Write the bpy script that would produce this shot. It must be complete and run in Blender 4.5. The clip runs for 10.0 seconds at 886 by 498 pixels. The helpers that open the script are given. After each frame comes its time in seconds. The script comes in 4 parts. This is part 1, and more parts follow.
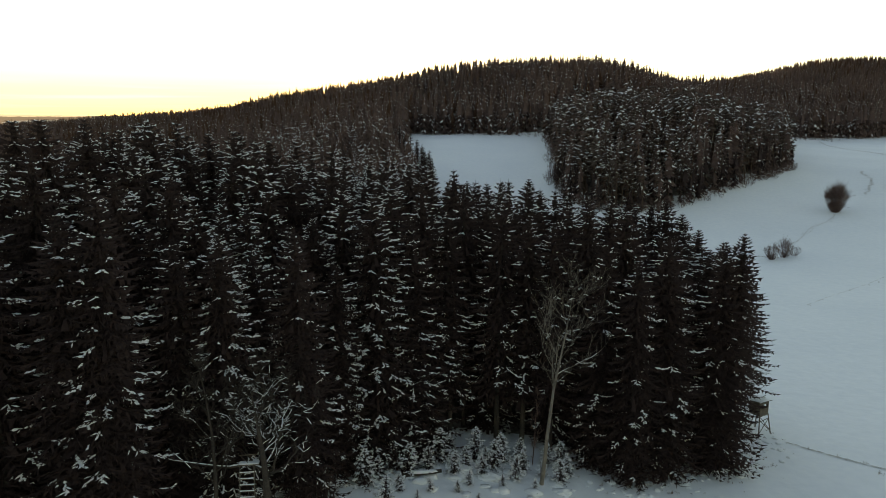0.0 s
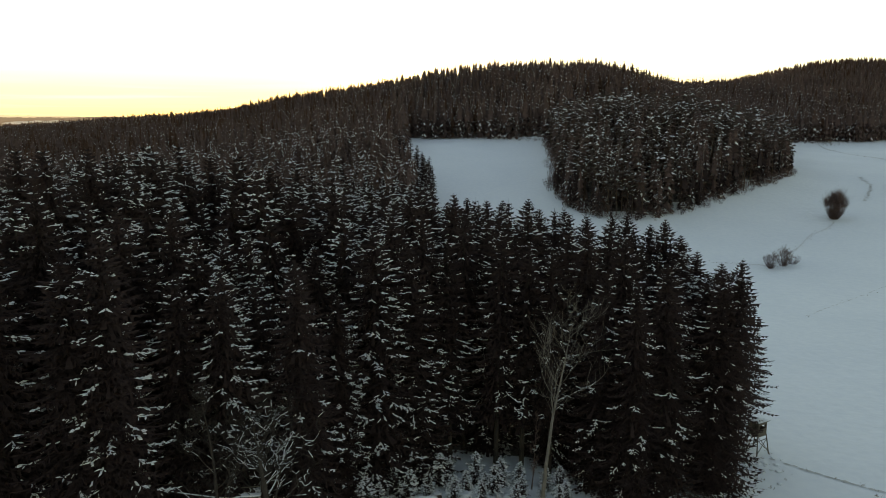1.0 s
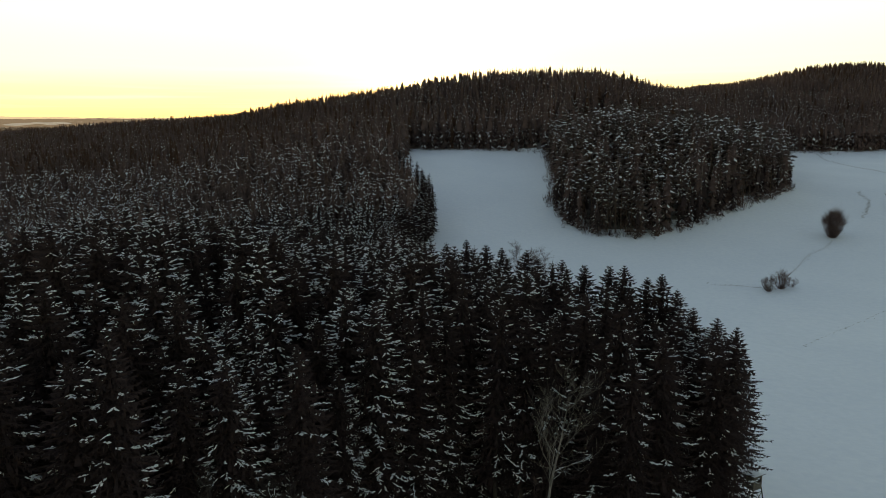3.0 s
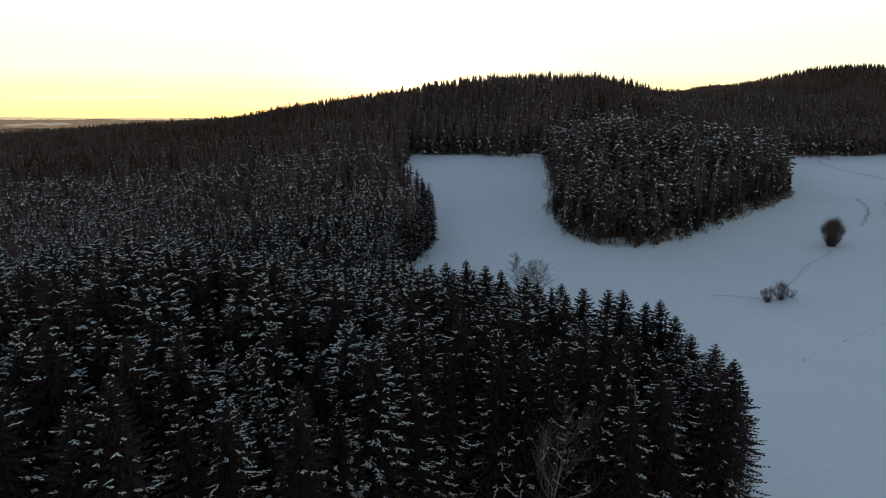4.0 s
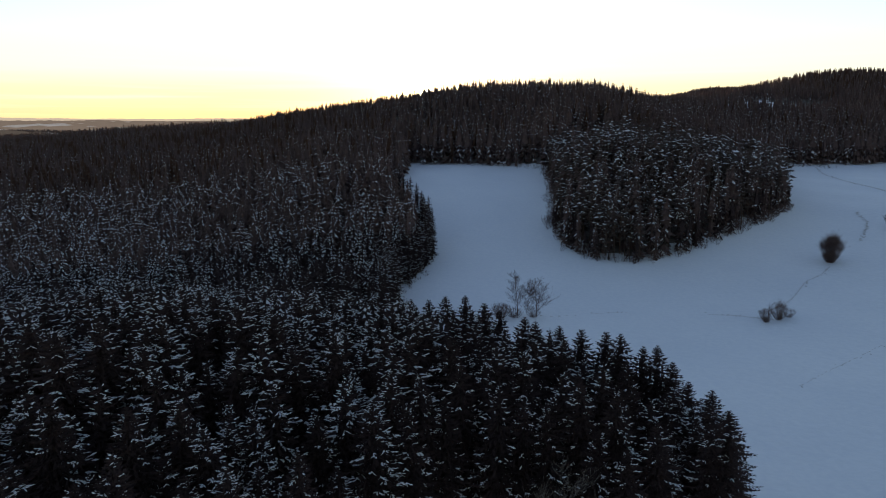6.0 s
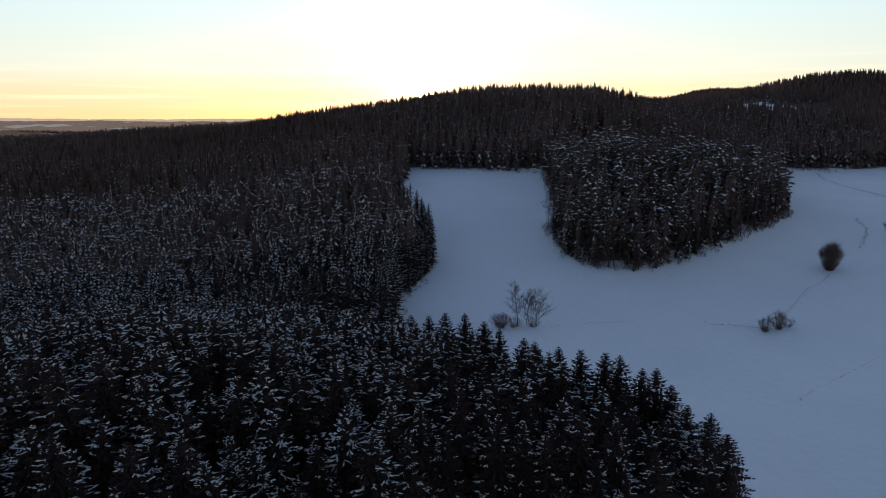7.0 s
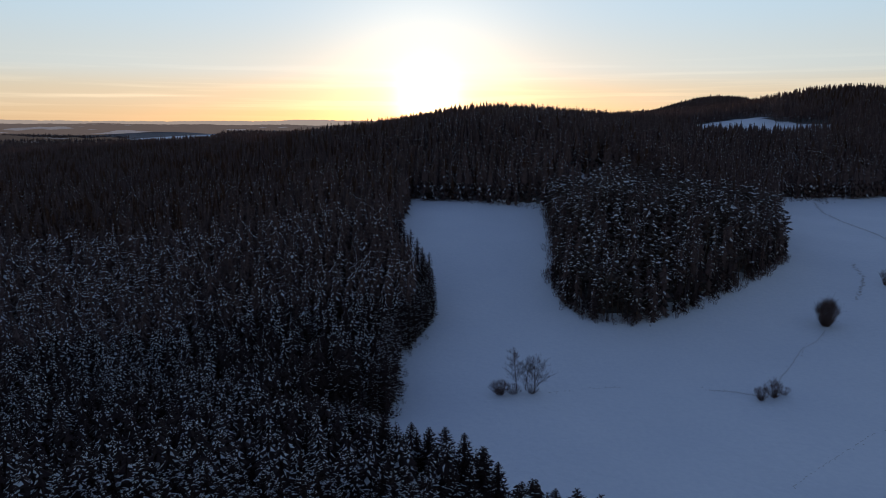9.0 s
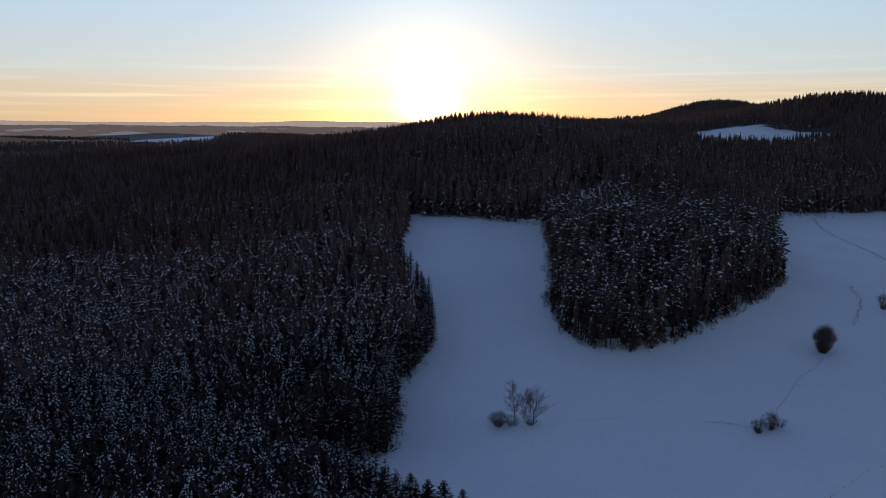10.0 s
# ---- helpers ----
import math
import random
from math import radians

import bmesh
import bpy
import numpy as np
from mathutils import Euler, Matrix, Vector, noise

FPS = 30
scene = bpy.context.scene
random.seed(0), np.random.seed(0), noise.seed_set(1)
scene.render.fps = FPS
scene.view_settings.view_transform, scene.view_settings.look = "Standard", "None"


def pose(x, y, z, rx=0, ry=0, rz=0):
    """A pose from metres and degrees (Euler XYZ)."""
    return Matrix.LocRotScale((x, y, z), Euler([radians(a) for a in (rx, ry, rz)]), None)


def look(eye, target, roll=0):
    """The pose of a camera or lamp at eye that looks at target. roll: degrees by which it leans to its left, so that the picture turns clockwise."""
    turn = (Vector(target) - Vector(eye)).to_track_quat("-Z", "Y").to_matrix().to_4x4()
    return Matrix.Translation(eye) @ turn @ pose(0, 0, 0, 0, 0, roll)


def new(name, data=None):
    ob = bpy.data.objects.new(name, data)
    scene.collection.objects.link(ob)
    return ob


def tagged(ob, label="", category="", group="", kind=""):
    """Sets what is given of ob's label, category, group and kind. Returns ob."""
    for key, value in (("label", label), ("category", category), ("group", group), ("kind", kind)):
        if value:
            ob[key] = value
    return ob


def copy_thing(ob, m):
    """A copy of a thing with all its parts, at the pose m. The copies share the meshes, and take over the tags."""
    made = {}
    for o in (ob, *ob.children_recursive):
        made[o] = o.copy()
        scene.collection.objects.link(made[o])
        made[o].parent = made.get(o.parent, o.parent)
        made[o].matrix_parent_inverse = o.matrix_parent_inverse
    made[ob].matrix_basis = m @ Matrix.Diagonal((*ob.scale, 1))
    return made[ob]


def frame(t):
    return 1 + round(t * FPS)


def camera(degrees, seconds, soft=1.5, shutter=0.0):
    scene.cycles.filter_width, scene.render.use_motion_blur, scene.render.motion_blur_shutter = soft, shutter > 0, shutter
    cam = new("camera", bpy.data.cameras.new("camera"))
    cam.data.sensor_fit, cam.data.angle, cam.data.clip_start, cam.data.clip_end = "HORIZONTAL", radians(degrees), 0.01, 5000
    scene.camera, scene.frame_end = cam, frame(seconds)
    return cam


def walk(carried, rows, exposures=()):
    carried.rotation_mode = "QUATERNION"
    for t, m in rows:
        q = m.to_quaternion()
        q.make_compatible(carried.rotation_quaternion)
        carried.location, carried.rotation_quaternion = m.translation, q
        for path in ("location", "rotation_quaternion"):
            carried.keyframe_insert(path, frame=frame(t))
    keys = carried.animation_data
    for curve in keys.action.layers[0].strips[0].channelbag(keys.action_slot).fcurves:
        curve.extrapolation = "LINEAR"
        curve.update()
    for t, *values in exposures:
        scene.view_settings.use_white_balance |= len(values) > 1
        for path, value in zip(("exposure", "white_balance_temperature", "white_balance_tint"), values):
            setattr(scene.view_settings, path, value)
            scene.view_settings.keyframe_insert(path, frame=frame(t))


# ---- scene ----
# camera: a slow vertical climb, looking slightly down
cam = camera(65.9, 10.0, soft=0.75)
DOWN = 10.6
PATH = [  # seconds, x, y, z, roll
    (0.0, -0.40, -1.1, 32.10, -0.05), (0.5, -0.40, -1.1, 33.10, -0.05), (1.0, -0.40, -1.1, 34.66, -0.07),
    (1.5, -0.40, -1.1, 36.40, -0.08), (2.0, -0.38, -1.1, 38.10, -0.09), (2.5, -0.36, -1.05, 39.74, -0.1),
    (4.0, -0.30, -0.91, 44.57, -0.1), (4.5, -0.26, -0.80, 46.03, -0.1), (5.0, -0.21, -0.68, 47.43, -0.1),
    (5.5, -0.18, -0.58, 48.81, -0.08), (6.8, -0.12, -0.30, 52.5, -0.05), (7.0, -0.12, -0.25, 53.15, -0.05),
    (7.5, -0.18, 0.05, 57.96, 0.0), (8.0, -0.28, 0.50, 62.95, 0.05), (8.5, -0.28, 0.85, 67.90, 0.12),
    (9.0, -0.22, 1.02, 73.10, 0.18), (9.5, -0.18, 1.15, 78.05, 0.23), (10.0, -0.10, 1.36, 82.87, 0.3),
]
EXPOSE = [(0.0, 1.5, 10500, -8), (2.5, 1.2, 10300, -8), (4.5, 0.84, 7500, -5), (7.0, 0.5, 6650, 3), (7.6, 0.2, 6400, 6), (10.0, 0.02, 5850, 8)]
walk(cam, [(t, pose(x, y, z, 90 - DOWN, 0, 0) @ pose(0, 0, 0, 0, 0, roll)) for t, x, y, z, roll in PATH], EXPOSE)

# ---- light: low winter sun behind the hill, clear sky with thin streaks of cloud ----
SUN_UP, SUN_AZ = 1.7, -1.3
SUN_DIR = Vector((math.sin(radians(SUN_AZ)) * math.cos(radians(SUN_UP)), math.cos(radians(SUN_AZ)) * math.cos(radians(SUN_UP)), math.sin(radians(SUN_UP))))
world = bpy.data.worlds.new("winter_sky")
scene.world = world
world.use_nodes = True
wn, wl = world.node_tree.nodes, world.node_tree.links
wn.clear()


def wmath(op, a, b=None, clamp=False):
    n = wn.new("ShaderNodeMath")
    n.operation, n.use_clamp = op, clamp
    for i, v in enumerate((a, b)):
        if v is None:
            continue
        if isinstance(v, (int, float)):
            n.inputs[i].default_value = v
        else:
            wl.new(v, n.inputs[i])
    return n.outputs[0]


sky = wn.new("ShaderNodeTexSky")
sky.sky_type, sky.sun_disc = "NISHITA", False
sky.sun_elevation, sky.sun_rotation = radians(SUN_UP), radians(SUN_AZ)
sky.altitude, sky.air_density, sky.dust_density, sky.ozone_density = 500, 1.0, 0.5, 1.5
sky_bg = wn.new("ShaderNodeBackground")
sky_bg.inputs[1].default_value = 0.05
wl.new(sky.outputs[0], sky_bg.inputs[0])
coord = wn.new("ShaderNodeTexCoord")
dot = wn.new("ShaderNodeVectorMath")
dot.operation = "DOT_PRODUCT"
dot.inputs[1].default_value = SUN_DIR
wl.new(coord.outputs["Generated"], dot.inputs[0])
away = wmath("SUBTRACT", 1.0, dot.outputs["Value"])
# the bright aureole round the sun: a tight core and a wide skirt
core = wmath("ADD", wmath("MULTIPLY", wmath("EXPONENT", wmath("MULTIPLY", away, -1500.0)), 1.8), wmath("MULTIPLY", wmath("EXPONENT", wmath("MULTIPLY", away, -30000.0)), 60.0))
mid = wmath("MULTIPLY", wmath("EXPONENT", wmath("MULTIPLY", away, -130.0)), 0.42)
# winter dusk: peach at the horizon, pale above it, deep blue overhead, darker away from the sun
split = wn.new("ShaderNodeSeparateXYZ")
wl.new(coord.outputs["Generated"], split.inputs[0])
up = split.outputs["Z"]
dusk = wn.new("ShaderNodeValToRGB")
dusk.color_ramp.interpolation = "EASE"
stops = [(0.0, (0.59, 0.45, 0.29)), (0.035, (0.58, 0.48, 0.38)), (0.075, (0.53, 0.55, 0.56)), (0.16, (0.48, 0.575, 0.65)), (0.3, (0.26, 0.34, 0.465)), (0.55, (0.134, 0.182, 0.33)), (1.0, (0.088, 0.122, 0.243))]
ramp_stops = dusk.color_ramp.elements
while len(ramp_stops) < len(stops):
    ramp_stops.new(0.5)
for e, (at_, colour) in zip(ramp_stops, stops):
    e.position, e.color = at_, (*colour, 1)
wl.new(wmath("MAXIMUM", up, 0.0), dusk.inputs[0])
facing = wmath("ADD", wmath("MULTIPLY", dot.outputs["Value"], 0.36), 0.64)
dusk_bg = wn.new("ShaderNodeBackground")
wl.new(dusk.outputs[0], dusk_bg.inputs[0])
wl.new(facing, dusk_bg.inputs[1])
# thin high cloud, drawn out along the horizon
stretch = wn.new("ShaderNodeMapping")
stretch.inputs["Scale"].default_value = (2.0, 2.0, 75.0)
stretch.inputs["Rotation"].default_value = (0.0, radians(-0.8), 0.0)
wl.new(coord.outputs["Generated"], stretch.inputs[0])
streak = wn.new("ShaderNodeTexNoise")
streak.inputs["Scale"].default_value, streak.inputs["Detail"].default_value = 1.6, 6.0
wl.new(stretch.outputs[0], streak.inputs["Vector"])
band = wmath("MULTIPLY", wmath("MULTIPLY", up, 40.0, True), wmath("SUBTRACT", 1.0, wmath("MULTIPLY", up, 11.0, True)))
cloud = wmath("MULTIPLY", wmath("MULTIPLY", wmath("SUBTRACT", streak.outputs["Fac"], 0.5), 5.0, True), band)
cloud = wmath("MULTIPLY", cloud, 0.28)


def glow(strength, colour):
    n = wn.new("ShaderNodeBackground")
    n.inputs[0].default_value = (*colour, 1)
    wl.new(strength, n.inputs[1])
    return n.outputs[0]


def both(a, b):
    n = wn.new("ShaderNodeAddShader")
    wl.new(a, n.inputs[0])
    wl.new(b, n.inputs[1])
    return n.outputs[0]


total = both(sky_bg.outputs[0], dusk_bg.outputs[0])
for strength, colour in ((core, (1.0, 0.82, 0.5)), (mid, (1.0, 0.84, 0.56)), (cloud, (1.0, 0.78, 0.5))):
    total = both(total, glow(strength, colour))
wl.new(total, wn.new("ShaderNodeOutputWorld").inputs[0])

sun_data = bpy.data.lights.new("sun", "SUN")
sun_data.energy, sun_data.angle, sun_data.color = 3.5, radians(0.53), (1.0, 0.55, 0.25)
sun = new("sun", sun_data)
sun.matrix_world = look((0, 0, 200), Vector((0, 0, 200)) - SUN_DIR)


# ---- materials ----
def surface(name, colour, rough=0.9, dark=None, grain=6.0, blotch=0.4, bump=0.3, bump_scale=None, depth=0.05, island=0.0, spec=0.2, thin=0.0):
    """A node material: two scales of variation between colour and dark, and a fine relief."""
    m = bpy.data.materials.new(name)
    m.use_nodes = True
    nt = m.node_tree
    nodes, links = nt.nodes, nt.links
    bsdf = nodes["Principled BSDF"]
    bsdf.inputs["Roughness"].default_value = rough
    bsdf.inputs["Specular IOR Level"].default_value = spec
    geo = nodes.new("ShaderNodeNewGeometry")
    fine = nodes.new("ShaderNodeTexNoise")
    fine.inputs["Scale"].default_value, fine.inputs["Detail"].default_value = grain, 4.0
    coarse = nodes.new("ShaderNodeTexNoise")
    coarse.inputs["Scale"].default_value, coarse.inputs["Detail"].default_value = blotch, 3.0
    links.new(geo.outputs["Position"], fine.inputs["Vector"])
    links.new(geo.outputs["Position"], coarse.inputs["Vector"])
    add = nodes.new("ShaderNodeMath")
    add.operation = "ADD"
    links.new(fine.outputs["Fac"], add.inputs[0])
    links.new(coarse.outputs["Fac"], add.inputs[1])
    value = add.outputs[0]
    if island:
        mix = nodes.new("ShaderNodeMath")
        mix.operation, mix.inputs[1].default_value = "MULTIPLY_ADD", island
        links.new(geo.outputs["Random Per Island"], mix.inputs[0])
        links.new(value, mix.inputs[2])
        value = mix.outputs[0]
    ramp = nodes.new("ShaderNodeMapRange")
    ramp.inputs["From Min"].default_value, ramp.inputs["From Max"].default_value = 0.7, 1.35 + island
    links.new(value, ramp.inputs["Value"])
    blend = nodes.new("ShaderNodeMix")
    blend.data_type = "RGBA"
    blend.inputs["A"].default_value = (*(dark or tuple(c * 0.6 for c in colour)), 1)
    blend.inputs["B"].default_value = (*colour, 1)
    links.new(ramp.outputs["Result"], blend.inputs["Factor"])
    links.new(blend.outputs["Result"], bsdf.inputs["Base Color"])
    if bump:
        relief = nodes.new("ShaderNodeBump")
        relief.inputs["Strength"].default_value, relief.inputs["Distance"].default_value = bump, depth
        if bump_scale:
            tex = nodes.new("ShaderNodeTexNoise")
            tex.inputs["Scale"].default_value, tex.inputs["Detail"].default_value = bump_scale, 5.0
            links.new(geo.outputs["Position"], tex.inputs["Vector"])
            links.new(tex.outputs["Fac"], relief.inputs["Height"])
        else:
            links.new(fine.outputs["Fac"], relief.inputs["Height"])
        links.new(relief.outputs["Normal"], bsdf.inputs["Normal"])
    if thin:
        shine, through_it = nodes.new("ShaderNodeMixShader"), nodes.new("ShaderNodeBsdfTranslucent")
        shine.inputs[0].default_value = thin
        links.new(blend.outputs["Result"], through_it.inputs["Color"])
        links.new(bsdf.outputs[0], shine.inputs[1])
        links.new(through_it.outputs[0], shine.inputs[2])
        links.new(shine.outputs[0], nodes["Material Output"].inputs["Surface"])
    return m


SNOW = surface("snow", (0.86, 0.88, 0.9), 0.75, (0.78, 0.81, 0.85), 0.8, 0.03, 0.6, 0.35, 0.25)
# Thin snow on needles, darkened to stand for the shade under the trees.
SHADED_LITTER = surface("shade_darkened_litter_snow", (0.3, 0.28, 0.27), 0.95, (0.07, 0.055, 0.045), 0.9, 0.15, 0.5, 2.0, 0.1)
TREE_SNOW = surface("branch_snow", (0.9, 0.91, 0.93), 0.8, (0.8, 0.82, 0.85), 5.0, 0.5, 0.0, island=0.4, thin=0.2)
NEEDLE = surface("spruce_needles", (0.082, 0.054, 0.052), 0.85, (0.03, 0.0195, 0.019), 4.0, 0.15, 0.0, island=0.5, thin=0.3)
# Lighter copy of the spruce needles: haze and veiling light painted into the colour.
HAZED = surface("haze_lightened_rimy_needles", (0.225, 0.152, 0.136), 0.9, (0.1, 0.067, 0.061), 0.4, 0.02, 0.0, island=0.5, thin=0.3)
PINE_NEEDLE = surface("pine_needles", (0.15, 0.112, 0.098), 0.85, (0.064, 0.047, 0.042), 4.0, 0.15, 0.0, island=0.5, thin=0.3)
BARK = surface("spruce_bark", (0.08, 0.064, 0.054), 0.95, (0.035, 0.03, 0.026), 8.0, 1.0, 0.5)
PINE_BARK = surface("pine_bark", (0.13, 0.08, 0.055), 0.95, (0.06, 0.045, 0.036), 6.0, 0.5, 0.5)
PALE_BARK = surface("aspen_bark", (0.25, 0.22, 0.19), 0.85, (0.11, 0.095, 0.08), 5.0, 1.2, 0.4)
BIRCH_BARK = surface("birch_bark", (0.5, 0.46, 0.42), 0.8, (0.16, 0.13, 0.11), 4.0, 1.0, 0.3)
TWIG = surface("bare_twigs", (0.22, 0.15, 0.135), 0.9, (0.1, 0.068, 0.062), 5.0, 0.4, 0.0, island=0.4, thin=0.3)
# Larch brown, with the warm tinge of sun and haze put into it.
TINTED_LARCH = surface("light_tinted_larch_twigs", (0.16, 0.085, 0.055), 0.9, (0.07, 0.042, 0.032), 4.0, 0.2, 0.0, island=0.4, thin=0.3)
GRASS = surface("dry_grass", (0.3, 0.22, 0.14), 0.95, (0.13, 0.095, 0.06), 3.0, 0.4, 0.0, island=0.5)
WOOD = surface("weathered_wood", (0.2, 0.17, 0.14), 0.85, (0.08, 0.068, 0.055), 9.0, 1.5, 0.4)
FELT = surface("roofing_felt", (0.1, 0.1, 0.1), 0.9, (0.05, 0.05, 0.05), 12.0, 1.0, 0.4)
FURROW = surface("trodden_snow", (0.74, 0.75, 0.76), 0.9, (0.42, 0.4, 0.38), 1.6, 0.25, 0.6)


# ---- helpers for meshes ----
def soup(name, tris, mats, index=None):
    """A mesh from an (n, 3, 3) array of triangles, with a material index for each."""
    tris = np.asarray(tris, dtype=np.float32).reshape(-1, 3, 3)
    n = len(tris)
    me = bpy.data.meshes.new(name)
    me.vertices.add(3 * n)
    me.vertices.foreach_set("co", tris.ravel())
    me.loops.add(3 * n)
    me.loops.foreach_set("vertex_index", np.arange(3 * n, dtype=np.int32))
    me.polygons.add(n)
    me.polygons.foreach_set("loop_start", np.arange(0, 3 * n, 3, dtype=np.int32))
    for m in mats:
        me.materials.append(m)
    if index is not None:
        me.polygons.foreach_set("material_index", np.asarray(index, dtype=np.int32))
    me.update(calc_edges=True)
    return me


def soup_part(name, tris, material, parent, label=""):
    ob = new(name, soup(name, tris, [material]))
    ob.parent = parent
    return tagged(ob, label)


def part(name, bm, material, parent, label=""):
    me = bpy.data.meshes.new(name)
    bm.to_mesh(me)
    bm.free()
    me.materials.append(material)
    ob = new(name, me)
    ob.parent = parent
    return tagged(ob, label)


def root(name, m, label, category, group=""):
    ob = new(name)
    ob.empty_display_size = 0.3
    ob.matrix_world = m
    return tagged(ob, label, category, group)


def box(bm, size, m, bevel=0.0):
    made = bmesh.ops.create_cube(bm, size=1.0, matrix=m @ Matrix.Diagonal((*size, 1)))
    if bevel:
        edges = {e for v in made["verts"] for e in v.link_edges}
        bmesh.ops.bevel(bm, geom=list(edges), offset=bevel, segments=1, affect="EDGES")


def beam(bm, a, b, r0, r1, sides=6):
    """A tapered round pole from a to b."""
    a, b = Vector(a), Vector(b)
    turn = (b - a).to_track_quat("Z", "Y").to_matrix().to_4x4()
    bmesh.ops.create_cone(bm, cap_ends=True, segments=sides, radius1=r0, radius2=r1, depth=(b - a).length, matrix=Matrix.Translation((a + b) / 2) @ turn)


def prism(a, b, ra, rb, sides=3):
    """Triangles of a thin tapered limb."""
    a, b = np.asarray(a, float), np.asarray(b, float)
    d = b - a
    d = d / (np.linalg.norm(d) + 1e-9)
    u = np.cross(d, (0.0, 0.0, 1.0) if abs(d[2]) < 0.9 else (1.0, 0.0, 0.0))
    u /= np.linalg.norm(u)
    v = np.cross(d, u)
    ang = np.arange(sides) * 2 * math.pi / sides
    ring = np.cos(ang)[:, None] * u + np.sin(ang)[:, None] * v
    p, q = a + ring * ra, b + ring * rb
    out = []
    for i in range(sides):
        j = (i + 1) % sides
        out.append((p[i], p[j], q[j]))
        out.append((p[i], q[j], q[i]))
    return out


# ---- the lie of the land: a hollow meadow below wooded hills ----
NEAR_HILLS = [(110, 430, 55, 29.1), (98, 312, 34, 15.7), (-30, 80, 35, 8.2), (0, 60, 60, -1.5), (-60, 170, 80, -4.5), (60, 140, 80, -3.2), (140, 220, 90, -8.3), (0, 330, 70, 7.1), (-60, 360, 80, 13.6), (-130, 260, 90, -12.5), (210, 350, 100, 16.8), (110, 420, 90, -22.0), (250, 480, 110, -15.0)]
FAR_HILLS = [(67, 601, 123, 42.2), (-25, 607, 123, 2.5), (124, 522, 50, 16.2), (350, 571, 173, 21.5), (62, 923, 167, 49.7), (422, 968, 125, 20.7), (686, 1177, 128, 40.8), (-397, 1003, 272, 28.8), (855, 2192, 154, 74.0), (1301, 1691, 643, 81.3), (34, 2999, 1197, 10.3), (-147, 650, 44, 8.3), (456, 1542, 378, 42.4), (746, 854, 242, 22.0), (344, 765, 84, -13.8), (272, 640, 48, 10.0), (350, 655, 52, 10.2), (-1100, 1900, 420, -48.8), (-60, 600, 60, 1.9), (0, 560, 50, 3.5), (40, 700, 60, -4.6), (160, 640, 60, -2.8), (-160, 800, 90, 9.3), (230, 900, 90, 1.0), (560, 1050, 110, 7.9), (-280, 900, 110, -8.6), (-30, 660, 40, -1.4), (-15, 770, 55, 0.5), (15, 920, 60, 5.5), (-80, 930, 80, -11.2), (90, 780, 60, -7.1), (20, 480, 30, -0.6), (-420, 620, 120, -2.9), (-560, 850, 150, -16.2), (-300, 560, 90, -1.2), (-700, 1200, 250, -3.9), (-200, 520, 70, -1.7)]


def land(x, y):
    x, y = np.asarray(x, float), np.asarray(y, float)
    z = np.zeros(np.broadcast(x, y).shape)
    for cx, cy, s, a in NEAR_HILLS + FAR_HILLS:
        z = z + a * np.exp(-((x - cx) ** 2 + (y - cy) ** 2) / (2 * s * s))
    far = np.clip((np.hypot(x, y) - 1300) / 1200, 0, 1)
    z = z + far * (12 * np.sin(x / 330 + 1.0) * np.sin(y / 410 + x / 900) + 8 * np.sin(x / 150 + y / 210))
    z = z + 0.25 * np.sin(x / 7.3 + 0.4 * np.sin(y / 11)) * np.sin(y / 9.1) * (1 - 0.7 * far) + 0.5 * np.sin(x / 23 + 1) * np.sin(y / 31 + 2)
    return z


def ground_at(x, y):
    return float(land(x, y))


def inside(x, y, poly):
    """Which of the points lie in a polygon."""
    hit = np.zeros(np.shape(x), bool)
    for (x0, y0), (x1, y1) in zip(poly, poly[1:] + poly[:1]):
        cross = (y0 > y) != (y1 > y)
        hit ^= cross & (x < (x1 - x0) * (y - y0) / ((y1 - y0) or 1e-9) + x0)
    return hit


MEADOW = [(33, 69), (30, 78), (26, 84), (16, 93), (9, 104), (3, 114), (-5, 124), (-14, 134), (-24, 143), (-44, 152), (-40, 162), (-29, 171), (-15, 177),
          (-12, 196), (-16, 214), (-13, 222), (-8, 231), (-2, 252), (-6, 275), (-15, 300), (-22, 330), (-21, 434), (6, 427), (33, 411), (46, 402), (60, 394),
          (52, 318), (46, 282), (48, 259), (55, 248), (69, 244), (83, 249), (99, 257), (120, 272), (138, 288), (161, 317), (172, 350), (190, 400), (239, 478), (278, 486), (320, 488)]
MEADOW += [(520, 470), (620, 250), (600, -150), (300, -320), (-250, -320), (-260, -30), (-90, 18), (-45, 31), (-30, 38), (-20, 44), (-10, 51), (-6, 56.5), (0, 60), (6, 62.5), (12, 61), (15, 58.5), (22, 60), (29, 64)]
FAR_FIELD = [(319, 895), (322, 850), (356, 835), (395, 838), (430, 850), (470, 868), (520, 905), (505, 935), (455, 950), (470, 1040), (445, 1065), (400, 1030), (352, 1000)]
GLADES = [[(-215, 785), (-195, 780), (-190, 815), (-212, 820)], [(-262, 760), (-240, 755), (-236, 790), (-258, 800)], [(72, 410), (95, 410), (104, 432), (80, 436)],
          [(-1500, 1640), (-1010, 1600), (-1030, 1950), (-1200, 2060), (-1600, 2100)], [(-1150, 2480), (-820, 2450), (-900, 2950), (-1300, 2950)]]


def open_ground(x, y):
    hit = inside(x, y, MEADOW) | inside(x, y, FAR_FIELD)
    for g in GLADES:
        hit |= inside(x, y, g)
    return hit


